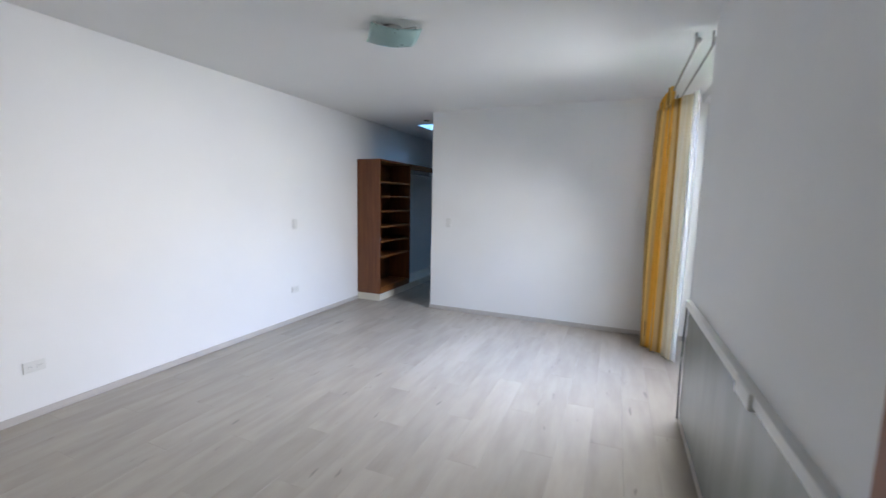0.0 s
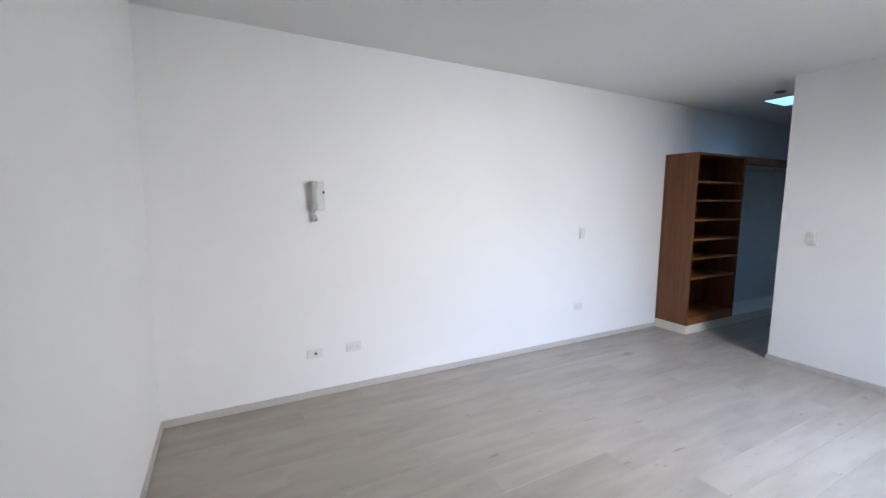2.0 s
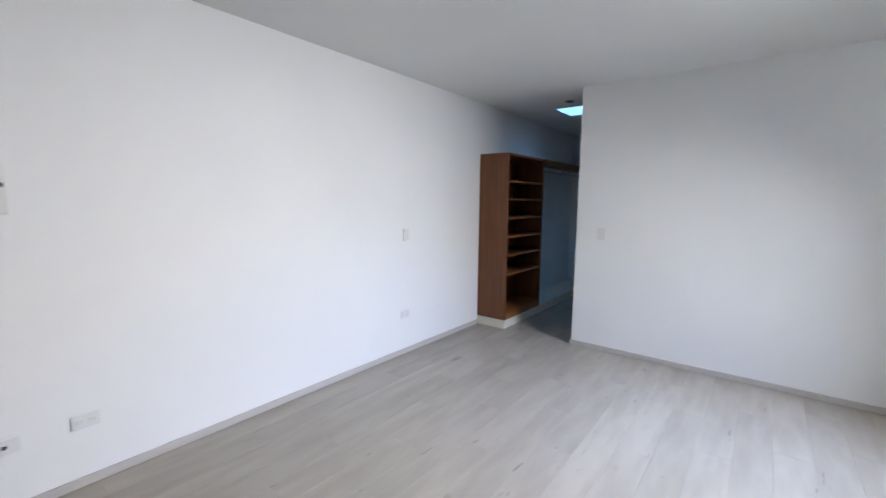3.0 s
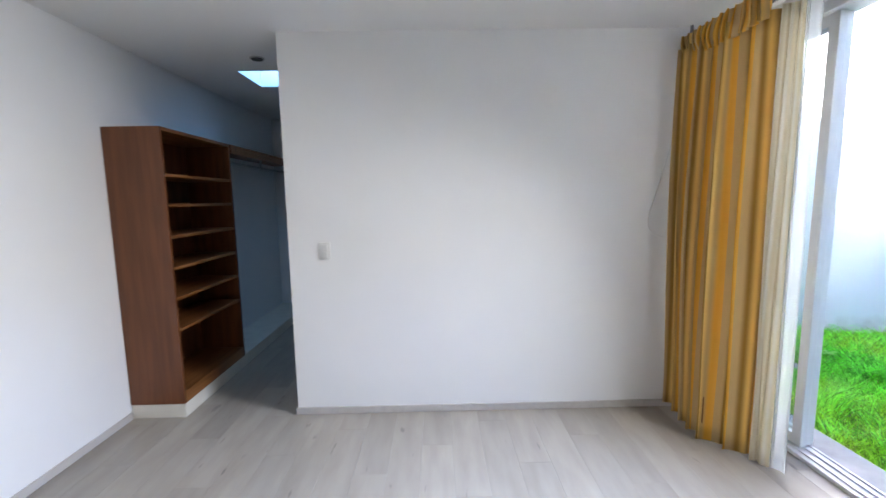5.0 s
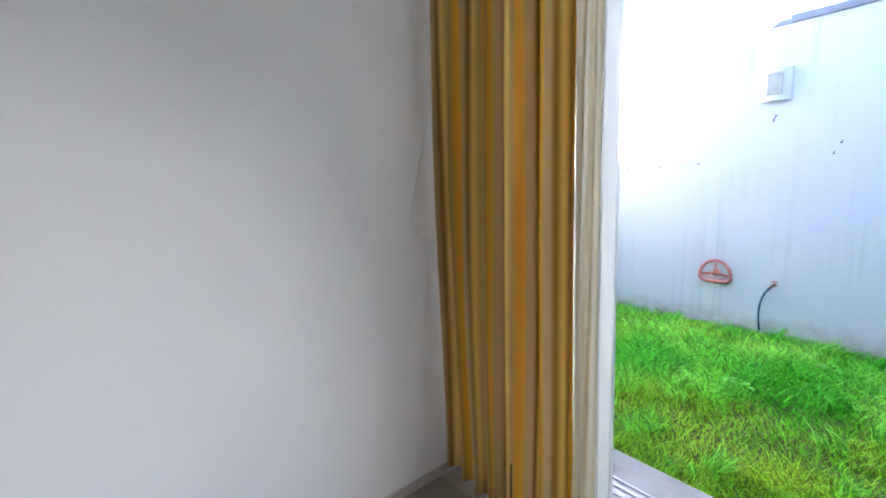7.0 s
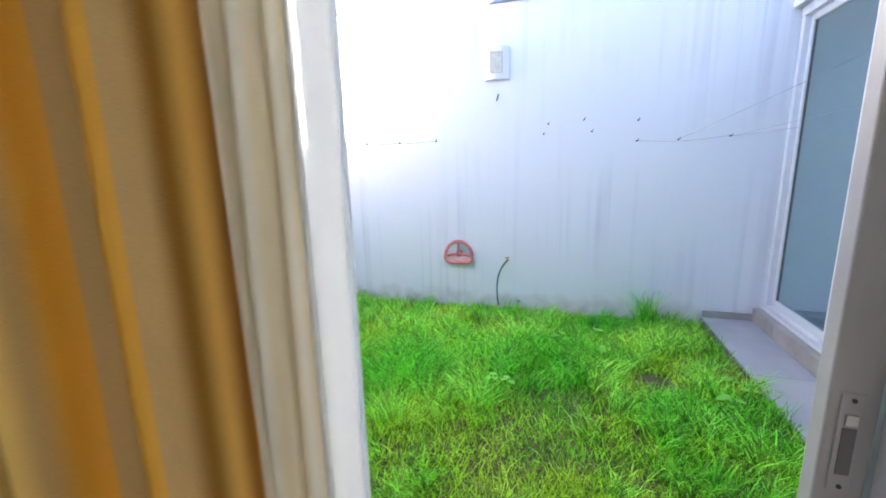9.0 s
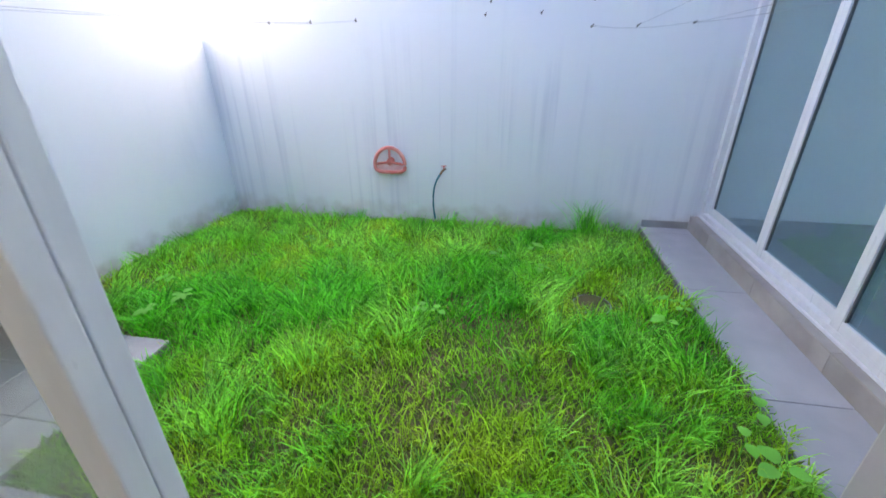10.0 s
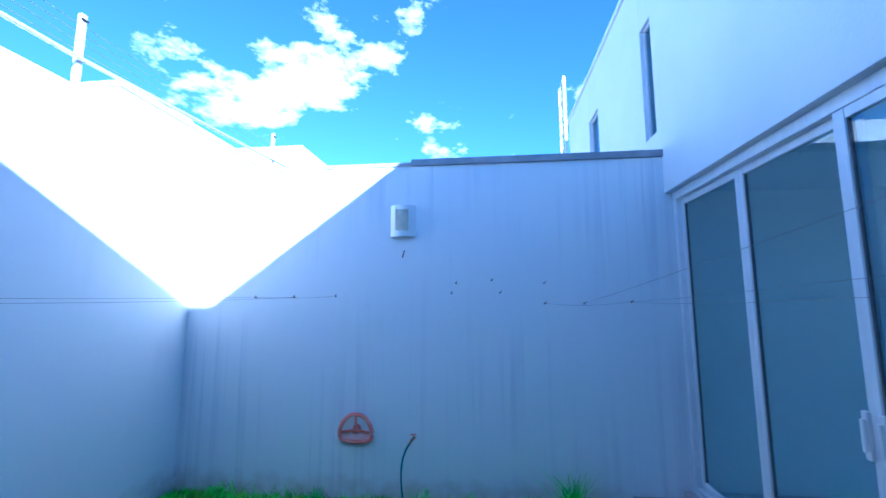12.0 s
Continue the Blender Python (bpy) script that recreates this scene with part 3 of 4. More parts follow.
cu = thing("curtain", (2.18, 4.88, 0), "gold and brown striped floor-length curtain, drawn aside", "curtain")
drape("cloth", 4.59, 5.232, 2.15, 0.03, 2.50, 6, 0.056, GOLD, cu, "gold, brown and beige striped cloth", 3, 0.13)
drape("lining", 4.515, 4.572, 2.325, 0.02, 2.50, 3, 0.012, LINING, cu, "pale cream lining of the front edge", 5, slant=-0.07)
hd = drape("heading", 4.54, 5.235, 2.155, 2.42, 2.585, 12, 0.030, GOLD, cu, "pinch-pleated heading", 9)
# dark strip painted in for the shaded gap between two folds
part("fold_gap_shade", boxes((2.112, 2.118, 4.772, 4.812, 0.13, 0.30), bevel=0.001), mat("shade_brown", (0.20, 0.10, 0.03), 0.9), cu, "small dark brown strip near the hem, painting in a shaded fold gap")
shr = thing("sheer_curtain", (2.36, 4.8, 0), "thin white sheer curtain, drawn aside", "curtain")
drape("cloth", 4.455, 5.21, 2.36, 0.02, 2.52, 9, 0.034, SHEER, shr, "", 11)
for x, nm in ((2.18, "thick"), (2.28, "thin")):
    rod = thing("curtain_rod", (x, 4.25, 2.545), "dark metal curtain rod near the ceiling" if nm == "thick" else "second, thinner metal curtain rod near the ceiling", "curtain rod", "curtain rods")
    bm = bmesh.new()
    cyl(bm, (x, 3.30, 2.555), (x, YB - 0.002, 2.555), 0.010 if nm == "thick" else 0.008)
    part("rod", bm, RODM, rod, "", True)
    bm = bmesh.new()
    bmesh.ops.create_uvsphere(bm, u_segments=12, v_segments=8, radius=0.018, matrix=Matrix.Translation((x, 3.29, 2.555)))
    part("finial", bm, RODM, rod, "", True)
    for y in (3.42, 5.20):
        part("bracket", boxes((x - 0.006, x + 0.006, y, y + 0.02, 2.56, H - 0.001), bevel=0.001), RODM, rod)
pts = [Vector(p) for p in ((2.15, 5.236, 2.35), (2.13, 5.238, 2.1), (2.096, 5.239, 1.896), (2.056, 5.239, 1.748), (2.003, 5.239, 1.551), (1.958, 5.239, 1.385), (1.971, 5.239, 1.315), (2.018, 5.238, 1.272), (2.12, 5.236, 1.243), (2.2, 5.23, 1.24))]
loop = []
for k in range(1, len(pts) - 2):
    a, b, c, d = pts[k - 1:k + 3]
    for q in range(6):
        t = q / 6
        loop.append(0.5 * (2 * b + (c - a) * t + (2 * a - 5 * b + 4 * c - d) * t * t + (3 * b - a - 3 * c + d) * t ** 3))
part("cord", tube(loop, 0.0022, 6), WHITEPL, cu, "thin white draw cord hanging in a loop", True)


# ---- small fittings in the room ----
def plate_x(name, y, z, w, h, label, category, group, inner, wide):
    """A wall plate on the west wall with its inserts."""
    t = thing(name, (XA, y, z), label, category, group)
    part("plate", boxes((XA, XA + 0.009, y - w / 2, y + w / 2, z - h / 2, z + h / 2), bevel=0.003), WHITEPL, t)
    for a in inner:
        if wide:
            part("socket", boxes((XA + 0.009, XA + 0.012, y + a - 0.017, y + a + 0.017, z - 0.02, z + 0.02), bevel=0.001), WHITEPL, t)
            part("slot", boxes((XA + 0.012, XA + 0.0128, y + a - 0.009, y + a - 0.006, z - 0.006, z + 0.008), (XA + 0.012, XA + 0.0128, y + a + 0.006, y + a + 0.009, z - 0.006, z + 0.008)), GREYPL, t)
        else:
            part("rocker", boxes((XA + 0.009, XA + 0.014, y - 0.018, y + 0.018, z + a - 0.02, z + a + 0.02), bevel=0.002), WHITEPL, t)
    return t


to = thing("phone_outlet", (XA, 1.185, 0.344), "white wall plate with a small dark aerial socket", "outlet", "wall outlets")
part("plate", boxes((XA, XA + 0.009, 1.127, 1.243, 0.308, 0.380), bevel=0.003), WHITEPL, to)
bm = bmesh.new()
cyl(bm, (XA + 0.009, 1.19, 0.346), (XA + 0.016, 1.19, 0.346), 0.009)
part("jack", bm, BLACKPL, to)
plate_x("wall_outlet", 1.487, 0.352, 0.118, 0.074, "white double power outlet low on the wall", "outlet", "wall outlets", (-0.026, 0.026), True)
plate_x("wall_outlet", 3.925, 0.396, 0.118, 0.074, "white double power outlet low on the wall", "outlet", "wall outlets", (-0.026, 0.026), True)
plate_x("light_switch", 3.94, 1.182, 0.074, 0.118, "white light switch on the west wall", "switch", "light switches", (-0.026, 0.026), False)
ls = thing("light_switch", (-0.303, YB, 1.2), "white light switch beside the closet passage", "switch", "light switches")
part("plate", boxes((-0.340, -0.266, YB - 0.009, YB, 1.141, 1.259), bevel=0.003), WHITEPL, ls)
for a in (-0.026, 0.026):
    part("rocker", boxes((-0.321, -0.285, YB - 0.014, YB - 0.009, 1.2 + a - 0.02, 1.2 + a + 0.02), bevel=0.002), WHITEPL, ls)

ic = thing("intercom_phone", (XA, 1.24, 1.43), "white wall intercom telephone with a grey handset", "intercom")
part("body", boxes((XA, XA + 0.032, 1.185, 1.290, 1.434, 1.646), bevel=0.006), WHITEPL, ic)
part("button", boxes((XA + 0.032, XA + 0.036, 1.268, 1.282, 1.556, 1.576), bevel=0.001), BLACKPL, ic)
bm = boxes((XA + 0.034, XA + 0.056, 1.186, 1.224, 1.44, 1.64), (XA + 0.030, XA + 0.075, 1.184, 1.226, 1.585, 1.645), (XA + 0.030, XA + 0.075, 1.184, 1.226, 1.434, 1.49), bevel=0.008)
part("handset", bm, GREYPL, ic, "grey curved handset", True)
curl = []
for k in range(140):
    f = k / 139
    y = 1.205 + 0.018 * math.sin(f * 6.0)
    z = 1.44 - 0.085 * math.sin(math.pi * f) ** 0.7
    curl.append((XA + 0.035 + 0.008 * math.cos(k * 0.9), y + 0.02 * (f - 0.5) + 0.008 * math.sin(k * 0.9), z))
part("cord", tube(curl, 0.0028, 5), GREYPL, ic, "coiled grey cord", True)

LX, LY = 0.29, 2.68
cl = thing("ceiling_lamp", (LX, LY, H), "square pale teal frosted glass ceiling lamp", "ceiling lamp")
bm = bmesh.new()
cyl(bm, (LX, LY, H - 0.03), (LX, LY, H), 0.07, n=28)
part("base_plate", bm, STEEL, cl, "round steel mount", True)
bm = bmesh.new()
n, s2 = 16, 0.165
grid = [[None] * (n + 1) for _ in range(n + 1)]
ang = radians(38)
for i in range(n + 1):
    for j in range(n + 1):
        u, v = 2 * i / n - 1, 2 * j / n - 1
        z = H - 0.078 + 0.020 * (u * u + v * v) / 2 + 0.012 * (abs(u * v)) ** 1.5
        x, y = u * s2, v * s2
        grid[i][j] = bm.verts.new((LX + x * math.cos(ang) - y * math.sin(ang), LY + x * math.sin(ang) + y * math.cos(ang), z))
for i in range(n):
    for j in range(n):
        bm.faces.new((grid[i][j], grid[i + 1][j], grid[i + 1][j + 1], grid[i][j + 1]))
dish = part("glass_shade", bm, TEAL_GLASS, cl, "frosted pale teal glass dish", True)
so = dish.modifiers.new("thick", "SOLIDIFY")
so.thickness = 0.005
for q in range(4):
    a = ang + q * math.pi / 2 + math.pi / 4
    p = Vector((LX + 0.19 * math.cos(a), LY + 0.19 * math.sin(a), H - 0.042))
    bm = bmesh.new()
    cyl(bm, p, p + Vector((0, 0, 0.018)), 0.008, n=10)
    cyl(bm, p + Vector((0, 0, 0.018)), (LX + 0.07 * math.cos(a), LY + 0.07 * math.sin(a), H - 0.02), 0.004, n=8)
    part("clip", bm, STEEL, cl, "", True)

# ---- house outside ----
setting("house_wing_wall", boxes((0.75, XO, YB + 0.15, YL, -0.3, H)), STUCCO2, "white stucco outer wall of the bedroom wing", "wall")
setting("roof_parapet", boxes((0.15, XO, 2.29, 8.35, H + 0.28, H + 0.40), bevel=0.01), STUCCO2, "white stucco roof edge of the bedroom wing", "roof")
setting("upper_storey", boxes((XA - 0.15, 0.15, -2.35, 5.0, H + 0.28, 4.97), (0.15, XG, -4.2, YR + 0.10, H + 0.28, 4.97)), STUCCO2, "white stucco upper storey of the house", "house wall")
setting("living_lintel", boxes((XO, XG, YR - 0.16, YR + 0.10, H + 0.022, H + 0.28)), STUCCO2, "white stucco band over the living room doors", "wall")
# the wide south opening is added out of view to brighten the room
setting("living_room_walls", boxes((XG, XG + 0.15, -4.2, YR - 0.1, -0.3, H + 0.28), (XO, 2.9, -4.35, -4.2, -0.3, H + 0.28), (6.2, XG + 0.15, -4.35, -4.2, -0.3, H + 0.28), (2.9, 6.2, -4.35, -4.2, -0.3, 0.05), (2.9, 6.2, -4.35, -4.2, 2.5, H + 0.28), (XO, XO + 0.012, -4.2, 1.9, 0.0, H + 0.02)), PAINT, "white painted living room walls, with an added unseen opening to the south", "wall")
setting("living_room_ceiling", boxes((XO, XG, -4.2, YR - 0.16, H + 0.02, H + 0.28)), CEIL, "white painted living room ceiling", "ceiling")
setting("living_room_floor", boxes((XO, XG, -4.2, YR - 0.07, -0.3, 0.0)), TILE, "grey tiled living room floor", "floor")

# sliding doors of the living room
rd = thing("window_2", (4.6, YR, 0), "row of tall white aluminium sliding glass doors on the terrace", "sliding door", kind="structure")
part("sill", boxes((XO, XG - 0.004, YR - 0.07, YR + 0.042, -0.012, 0.012), bevel=0.004), ALU, rd)
part("track", boxes((XO, XG - 0.004, YR - 0.06, YR + 0.03, 0.012, 0.05), bevel=0.003), ALU, rd)
part("head_rail", boxes((XO, XG - 0.004, YR - 0.06, YR + 0.035, H - 0.055, H + 0.02), bevel=0.004), ALU, rd)
part("jamb", boxes((XG - 0.06, XG - 0.004, YR - 0.06, YR + 0.03, 0.05, H - 0.055), bevel=0.004), ALU, rd)
part("jamb", boxes((XO + 0.014, XO + 0.06, YR - 0.06, YR + 0.03, 0.05, H - 0.055), bevel=0.004), ALU, rd)


def panel_y(y, x0, x1, w):
    z0, z1, d = 0.05, H - 0.055, 0.02
    for a, b in ((x0, x0 + w), (x1 - w, x1)):
        part("stile", boxes((a, b, y - d, y + d, z0, z1), bevel=0.004), ALU, rd)
    part("rail", boxes((x0 + w, x1 - w, y - d + 0.002, y + d - 0.002, z0, z0 + 0.065), bevel=0.003), ALU, rd)
    part("rail", boxes((x0 + w, x1 - w, y - d + 0.002, y + d - 0.002, z1 - 0.055, z1), bevel=0.003), ALU, rd)
    part("gasket", boxes((x0 + w, x0 + w + 0.007, y - 0.009, y + 0.009, z0 + 0.065, z1 - 0.055), (x1 - w - 0.007, x1 - w, y - 0.009, y + 0.009, z0 + 0.065, z1 - 0.055)), RUBBER, rd)
    p = part("pane", boxes((x0 + w + 0.007, x1 - w - 0.007, y - 0.003, y + 0.003, z0 + 0.065, z1 - 0.055)), GLASS_R, rd)
    p.visible_shadow = False


panel_y(YR - 0.035, 5.44, XG - 0.06, 0.045)
panel_y(YR - 0.035, 4.47, 5.44, 0.05)
panel_y(YR + 0.008, 3.58, 4.545, 0.07)
panel_y(YR - 0.035, XO + 0.06, 3.62, 0.05)
for x in (4.455, 4.545):
    hp = part("handle", boxes((x - 0.016, x + 0.016, YR + 0.028, YR + 0.05, 0.92, 1.14), bevel=0.004), WHITEPL, rd, "white pull handle")
    part("handle_grip", boxes((x - 0.009, x + 0.009, YR + 0.05, YR + 0.066, 0.955, 1.105), bevel=0.004), WHITEPL, hp)

# ---- garden walls and what stands beyond them ----
setting("garden_wall_east", boxes((XG, XG + 0.15, YR, YL, -0.4, 3.03)), STUCCO, "white stucco garden wall with grey rain streaks", "garden wall")
setting("wall_cap_east", boxes((XG - 0.03, XG + 0.18, YR, 4.85, 3.03, 3.10), (XG - 0.012, XG + 0.18, 4.85, YL, 3.03, 3.075), bevel=0.006), CAPM, "dark weathered capping on the garden wall", "wall capping")
setting("garden_wall_north", boxes((XO, 12.0, YL, YL + 0.15, -0.4, 3.32)), STUCCO3, "white stucco side wall of the garden", "garden wall")
solid("pipe_on_wall", tube([(2.9, YL + 0.06, 3.53), (5.0, YL + 0.06, 3.58), (7.4, YL + 0.06, 3.725), (9.5, YL + 0.06, 3.86)], 0.018, 10), GALV, "grey galvanised tube carried on posts above the wall", "pipe", smooth=True)
for x, z in ((5.09, 3.98), (8.08, 4.21)):
    ps = thing("fence_post", (x, YL + 0.10, 3.32), "white metal post on top of the garden wall", "post", "fence posts")
    part("post", boxes((x - 0.022, x + 0.022, YL + 0.085, YL + 0.125, 3.32, z), bevel=0.003), ALU, ps)
    part("insulator", boxes((x - 0.03, x + 0.03, YL + 0.07, YL + 0.085, z - 0.06, z - 0.045)), BLACKPL, ps)
for k in range(4):
    z = 3.64 + 0.075 * k
    solid("fence_wire", tube([(3.0, YL + 0.075, z), (4.97, YL + 0.075, z), (7.9, YL + 0.075, z + 0.12), (9.5, YL + 0.075, z + 0.16)], 0.0022, 5), WIRE, "thin fence wire stretched between posts above the wall", "wire", "fence wires")

nb = thing("neighbour_house", (8, 10, -0.3), "white flat-roofed neighbouring house behind the garden wall", "house")
part("wall", boxes((6.12, 11.0, 8.0, 14, -0.3, 3.96)), STUCCO2, nb)
part("parapet", boxes((6.10, 11.02, 7.98, 14.02, 3.96, 4.03), bevel=0.01), STUCCO2, nb)
part("vent_cap", boxes((6.9, 7.25, 8.02, 8.25, 4.03, 4.08), bevel=0.01), STUCCO2, nb)
nc = thing("neighbour_house", (14, 9.4, -0.3), "white flat-roofed neighbouring house further along the row", "house")
part("wall", boxes((12.4, 17.0, 8.97, 14, -0.3, 5.68)), STUCCO2, nc)
part("parapet", boxes((12.38, 17.02, 8.95, 14.02, 5.68, 5.76), bevel=0.01), STUCCO2, nc)

nh = thing("terrace_house", (9.5, 0, -0.3), "white two-storey terraced house beyond the garden wall", "house")
for b in ((XG + 0.15, 6.72, -4, YR, -0.3, 5.5), (7.02, 8.9, -4, YR, -0.3, 5.5), (9.5, 11.2, -4, YR, -0.3, 5.5), (6.72, 7.02, -4, YR - 0.002, -0.3, 3.42), (6.72, 7.02, -4, YR - 0.002, 4.75, 5.5),
          (8.9, 9.5, -4, YR - 0.002, -0.3, 3.6), (8.9, 9.5, -4, YR - 0.002, 4.75, 5.5)):
    part("wall", boxes(b), STUCCO2, nh)
part("roof", boxes((XG + 0.12, 11.25, -4.05, YR + 0.03, 5.5, 5.58), bevel=0.01), STUCCO2, nh)
for a, b, c in ((6.72, 7.02, 3.42), (8.9, 9.5, 3.6)):
    w = part("window", boxes((a, a + 0.03, YR - 0.09, YR - 0.04, c, 4.75), (b - 0.03, b, YR - 0.09, YR - 0.04, c, 4.75), (a + 0.03, b - 0.03, YR - 0.09, YR - 0.04, c, c + 0.03), (a + 0.03, b - 0.03, YR - 0.09, YR - 0.04, 4.72, 4.75)), ALU, nh)
    part("pane", boxes((a + 0.03, b - 0.03, YR - 0.07, YR - 0.062, c + 0.03, 4.72)), GLASS_R, w)
    part("window_room", boxes((a, b, -1.0, -0.9, c, 4.75)), CEIL, w)
lf = thing("roof_ladder", (11.6, YR, 5.0), "white metal ladder frame on the far house", "ladder")
for x in (11.75, 12.35):
    part("rail", boxes((x - 0.03, x + 0.03, YR - 0.06, YR, 0.0, 6.9), bevel=0.004), ALU, lf)
for z in (5.2, 5.6, 6.0, 6.4, 6.85):
    part("rung", boxes((11.78, 12.32, YR - 0.05, YR - 0.01, z, z + 0.04), bevel=0.004), ALU, lf)

# ---- ground ----
def gz(x, y):
    """The lawn falls gently towards the far wall."""
    f = min(max((x - 4.2) / 2.0, 0), 1)
    return GZ - 0.075 * f * f * (3 - 2 * f)


gb = boxes((-300, 300, -300, 300, -0.6, -0.42))
setting("ground", gb, DIRT, "bare earth reaching to the horizon", "ground")
rnd = random.Random(4)
bm = bmesh.new()
nx, ny = 60, 76
gx0, gx1, gy0, gy1 = 3.04, XG, 2.80, YL
vs = [[bm.verts.new((gx0 + (gx1 - gx0) * i / nx, gy0 + (gy1 - gy0) * j / ny, gz(gx0 + (gx1 - gx0) * i / nx, 0) - 0.03 + 0.035 * noise.noise((i * 0.13, j * 0.13, 0.3)) + 0.012 * noise.noise((i * 0.6, j * 0.6, 2)))) for j in range(ny + 1)] for i in range(nx + 1)]
for i in range(nx):
    for j in range(ny):
        bm.faces.new((vs[i][j], vs[i + 1][j], vs[i + 1][j + 1], vs[i][j + 1]))
setting("lawn_soil", bm, DIRT, "dark soil of the small lawn", "ground")
setting("door_step", boxes((XO + 0.015, 3.06, YR + 0.13, YB + 0.15, -0.35, -0.06), (XO, 3.05, YB + 0.15, 6.05, -0.35, -0.075), bevel=0.012), CONCRETE, "pale concrete step outside the garden door", "step")
pad = setting("barbecue_pad", boxes((XO, 4.0, 6.06, YL, -0.35, GZ + 0.008), bevel=0.004), GROUT, "worn concrete paver pad under the barbecue", "pavement")
for i in range(4):
    for j in range(4):
        x0, y0 = XO + 0.004 + 0.319 * i, 6.064 + 0.291 * j
        dz = 0.003 * math.sin(3.1 * i + 5.7 * j)
        part("paver", boxes((x0 + 0.003, x0 + 0.316, y0 + 0.003, y0 + 0.288, GZ - 0.01, GZ + 0.018 + dz), bevel=0.004, seg=1), PAVER, pad)
setting("terrace_bed", boxes((3.06, XG, YR + 0.09, 2.84, -0.35, GZ - 0.012)), GROUT, "mortar bed of the tiled terrace strip", "pavement")

# barbecue of rendered masonry
bq = thing("barbecue", (3.5, 6.9, GZ), "white rendered masonry barbecue with a low shelf", "barbecue")
part("side_wall", boxes((4.025, 4.135, 6.69, YL, GZ, 0.60), bevel=0.008), STUCCO2, bq)
part("side_cap", boxes((4.02, 4.14, 6.685, YL, 0.60, 0.71), bevel=0.006), CAPM, bq, "grey cement cap")
part("side_wall", boxes((2.85, 2.96, 6.69, YL, GZ + 0.02, 0.60), bevel=0.008), STUCCO2, bq)
part("shelf_slab", boxes((2.96, 4.024, 6.62, YL, 0.19, 0.27), bevel=0.008), STUCCO2, bq)
part("back_wall", boxes((2.961, 4.023, YL - 0.06, YL, 0.27, 0.60), bevel=0.006), STUCCO2, bq)
part("foot", boxes((3.99, 4.15, 6.665, 6.72, GZ + 0.005, GZ + 0.055), bevel=0.008), CONCRETE, bq)
bm = bmesh.new()
for k in range(3):
    box(bm, 3.25 + 0.1 * k, 3.5 + 0.09 * k, 6.70 + 0.05 * k, 6.92 + 0.03 * k, 0.272 + 0.012 * k, 0.283 + 0.012 * k)
bmesh.ops.bevel(bm, geom=list(bm.edges), offset=0.004, segments=1, affect="EDGES")
solid("folded_cloth", bm, mat("pale_green_cloth", (0.42, 0.55, 0.34), 0.9, alt=(0.55, 0.6, 0.52), scale=12, mix=0.8), "pale green folded cloth lying on the barbecue shelf", "cloth")

# ---- on the far garden wall ----
wlm = thing("wall_lamp", (XG, 4.928, 2.3), "white curved outdoor wall lamp with a louvred front", "wall lamp")
bm = bmesh.new()
n = 14
prof = [(XG - 0.012 - 0.075 * math.cos((k / n - 0.5) * math.pi * 0.86), 4.802 + 0.252 * k / n) for k in range(n + 1)]
lo = [bm.verts.new((x, y, 2.295)) for x, y in prof] + [bm.verts.new((XG, 5.054, 2.295)), bm.verts.new((XG, 4.802, 2.295))]
hi = [bm.verts.new((v.co.x, v.co.y, 2.614)) for v in lo]
for k in range(len(lo)):
    q = (k + 1) % len(lo)
    bm.faces.new((lo[k], lo[q], hi[q], hi[k]))
bm.faces.new(lo[::-1])
bm.faces.new(hi)
part("housing", bm, WHITEPL, wlm)
part("grille", boxes((XG - 0.092, XG - 0.075, 4.862, 4.994, 2.352, 2.568), bevel=0.003), LIGHTCOVER, wlm, "grey-beige louvred cover")
for k in range(9):
    z = 2.366 + 0.0225 * k
    part("slat", boxes((XG - 0.099, XG - 0.092, 4.866, 4.990, z, z + 0.012), bevel=0.001, seg=1), LIGHTCOVER, wlm)
solid("lamp_cable", tube([(XG + 0.004, 4.912, 2.155), (XG - 0.014, 4.914, 2.15), (XG - 0.020, 4.922, 2.12), (XG - 0.016, 4.932, 2.085)], 0.006, 6), BLACKPL, "short black cable end sticking out of the wall under the lamp", "cable", smooth=True)

hr = thing("hose_holder", (XG, 5.362, 0.31), "faded red plastic bell-shaped hose holder on the wall", "hose holder")
outline = []
for k in range(49):
    a = 2 * math.pi * k / 48
    c, d = math.cos(a), math.sin(a)
    yy = 0.160 * math.copysign(abs(c) ** (0.55 if d < 0 else 0.9), c) * (1 - 0.10 * max(d, 0))
    zz = 0.165 * d if d > 0 else -0.085 * abs(d) ** 0.55
    outline.append((XG - 0.05, 5.362 + yy, 0.408 + zz))
part("rim", tube(outline, 0.019, 10), REDPL, hr, "", True)
for a, r in ((90, 0.150), (200, 0.150), (340, 0.150)):
    e = (XG - 0.05, 5.362 + r * math.cos(radians(a)), 0.43 + (0.13 if a == 90 else 0.07) * math.sin(radians(a)))
    part("spoke", tube([(XG - 0.05, 5.362, 0.43), e], 0.013, 8), REDPL, hr, "", True)
bm = bmesh.new()
cyl(bm, (XG - 0.06, 5.362, 0.43), (XG, 5.362, 0.43), 0.032, 0.04, 20)
part("hub", bm, REDPL, hr, "", True)
PINKPL = mat("bleached_pink_plastic", (0.72, 0.48, 0.46), 0.5, alt=(0.66, 0.30, 0.27), scale=14, mix=0.9)
part("basin", boxes((XG - 0.05, XG - 0.012, 5.225, 5.50, 0.328, 0.405), bevel=0.012), PINKPL, hr, "bleached pink basin", True)

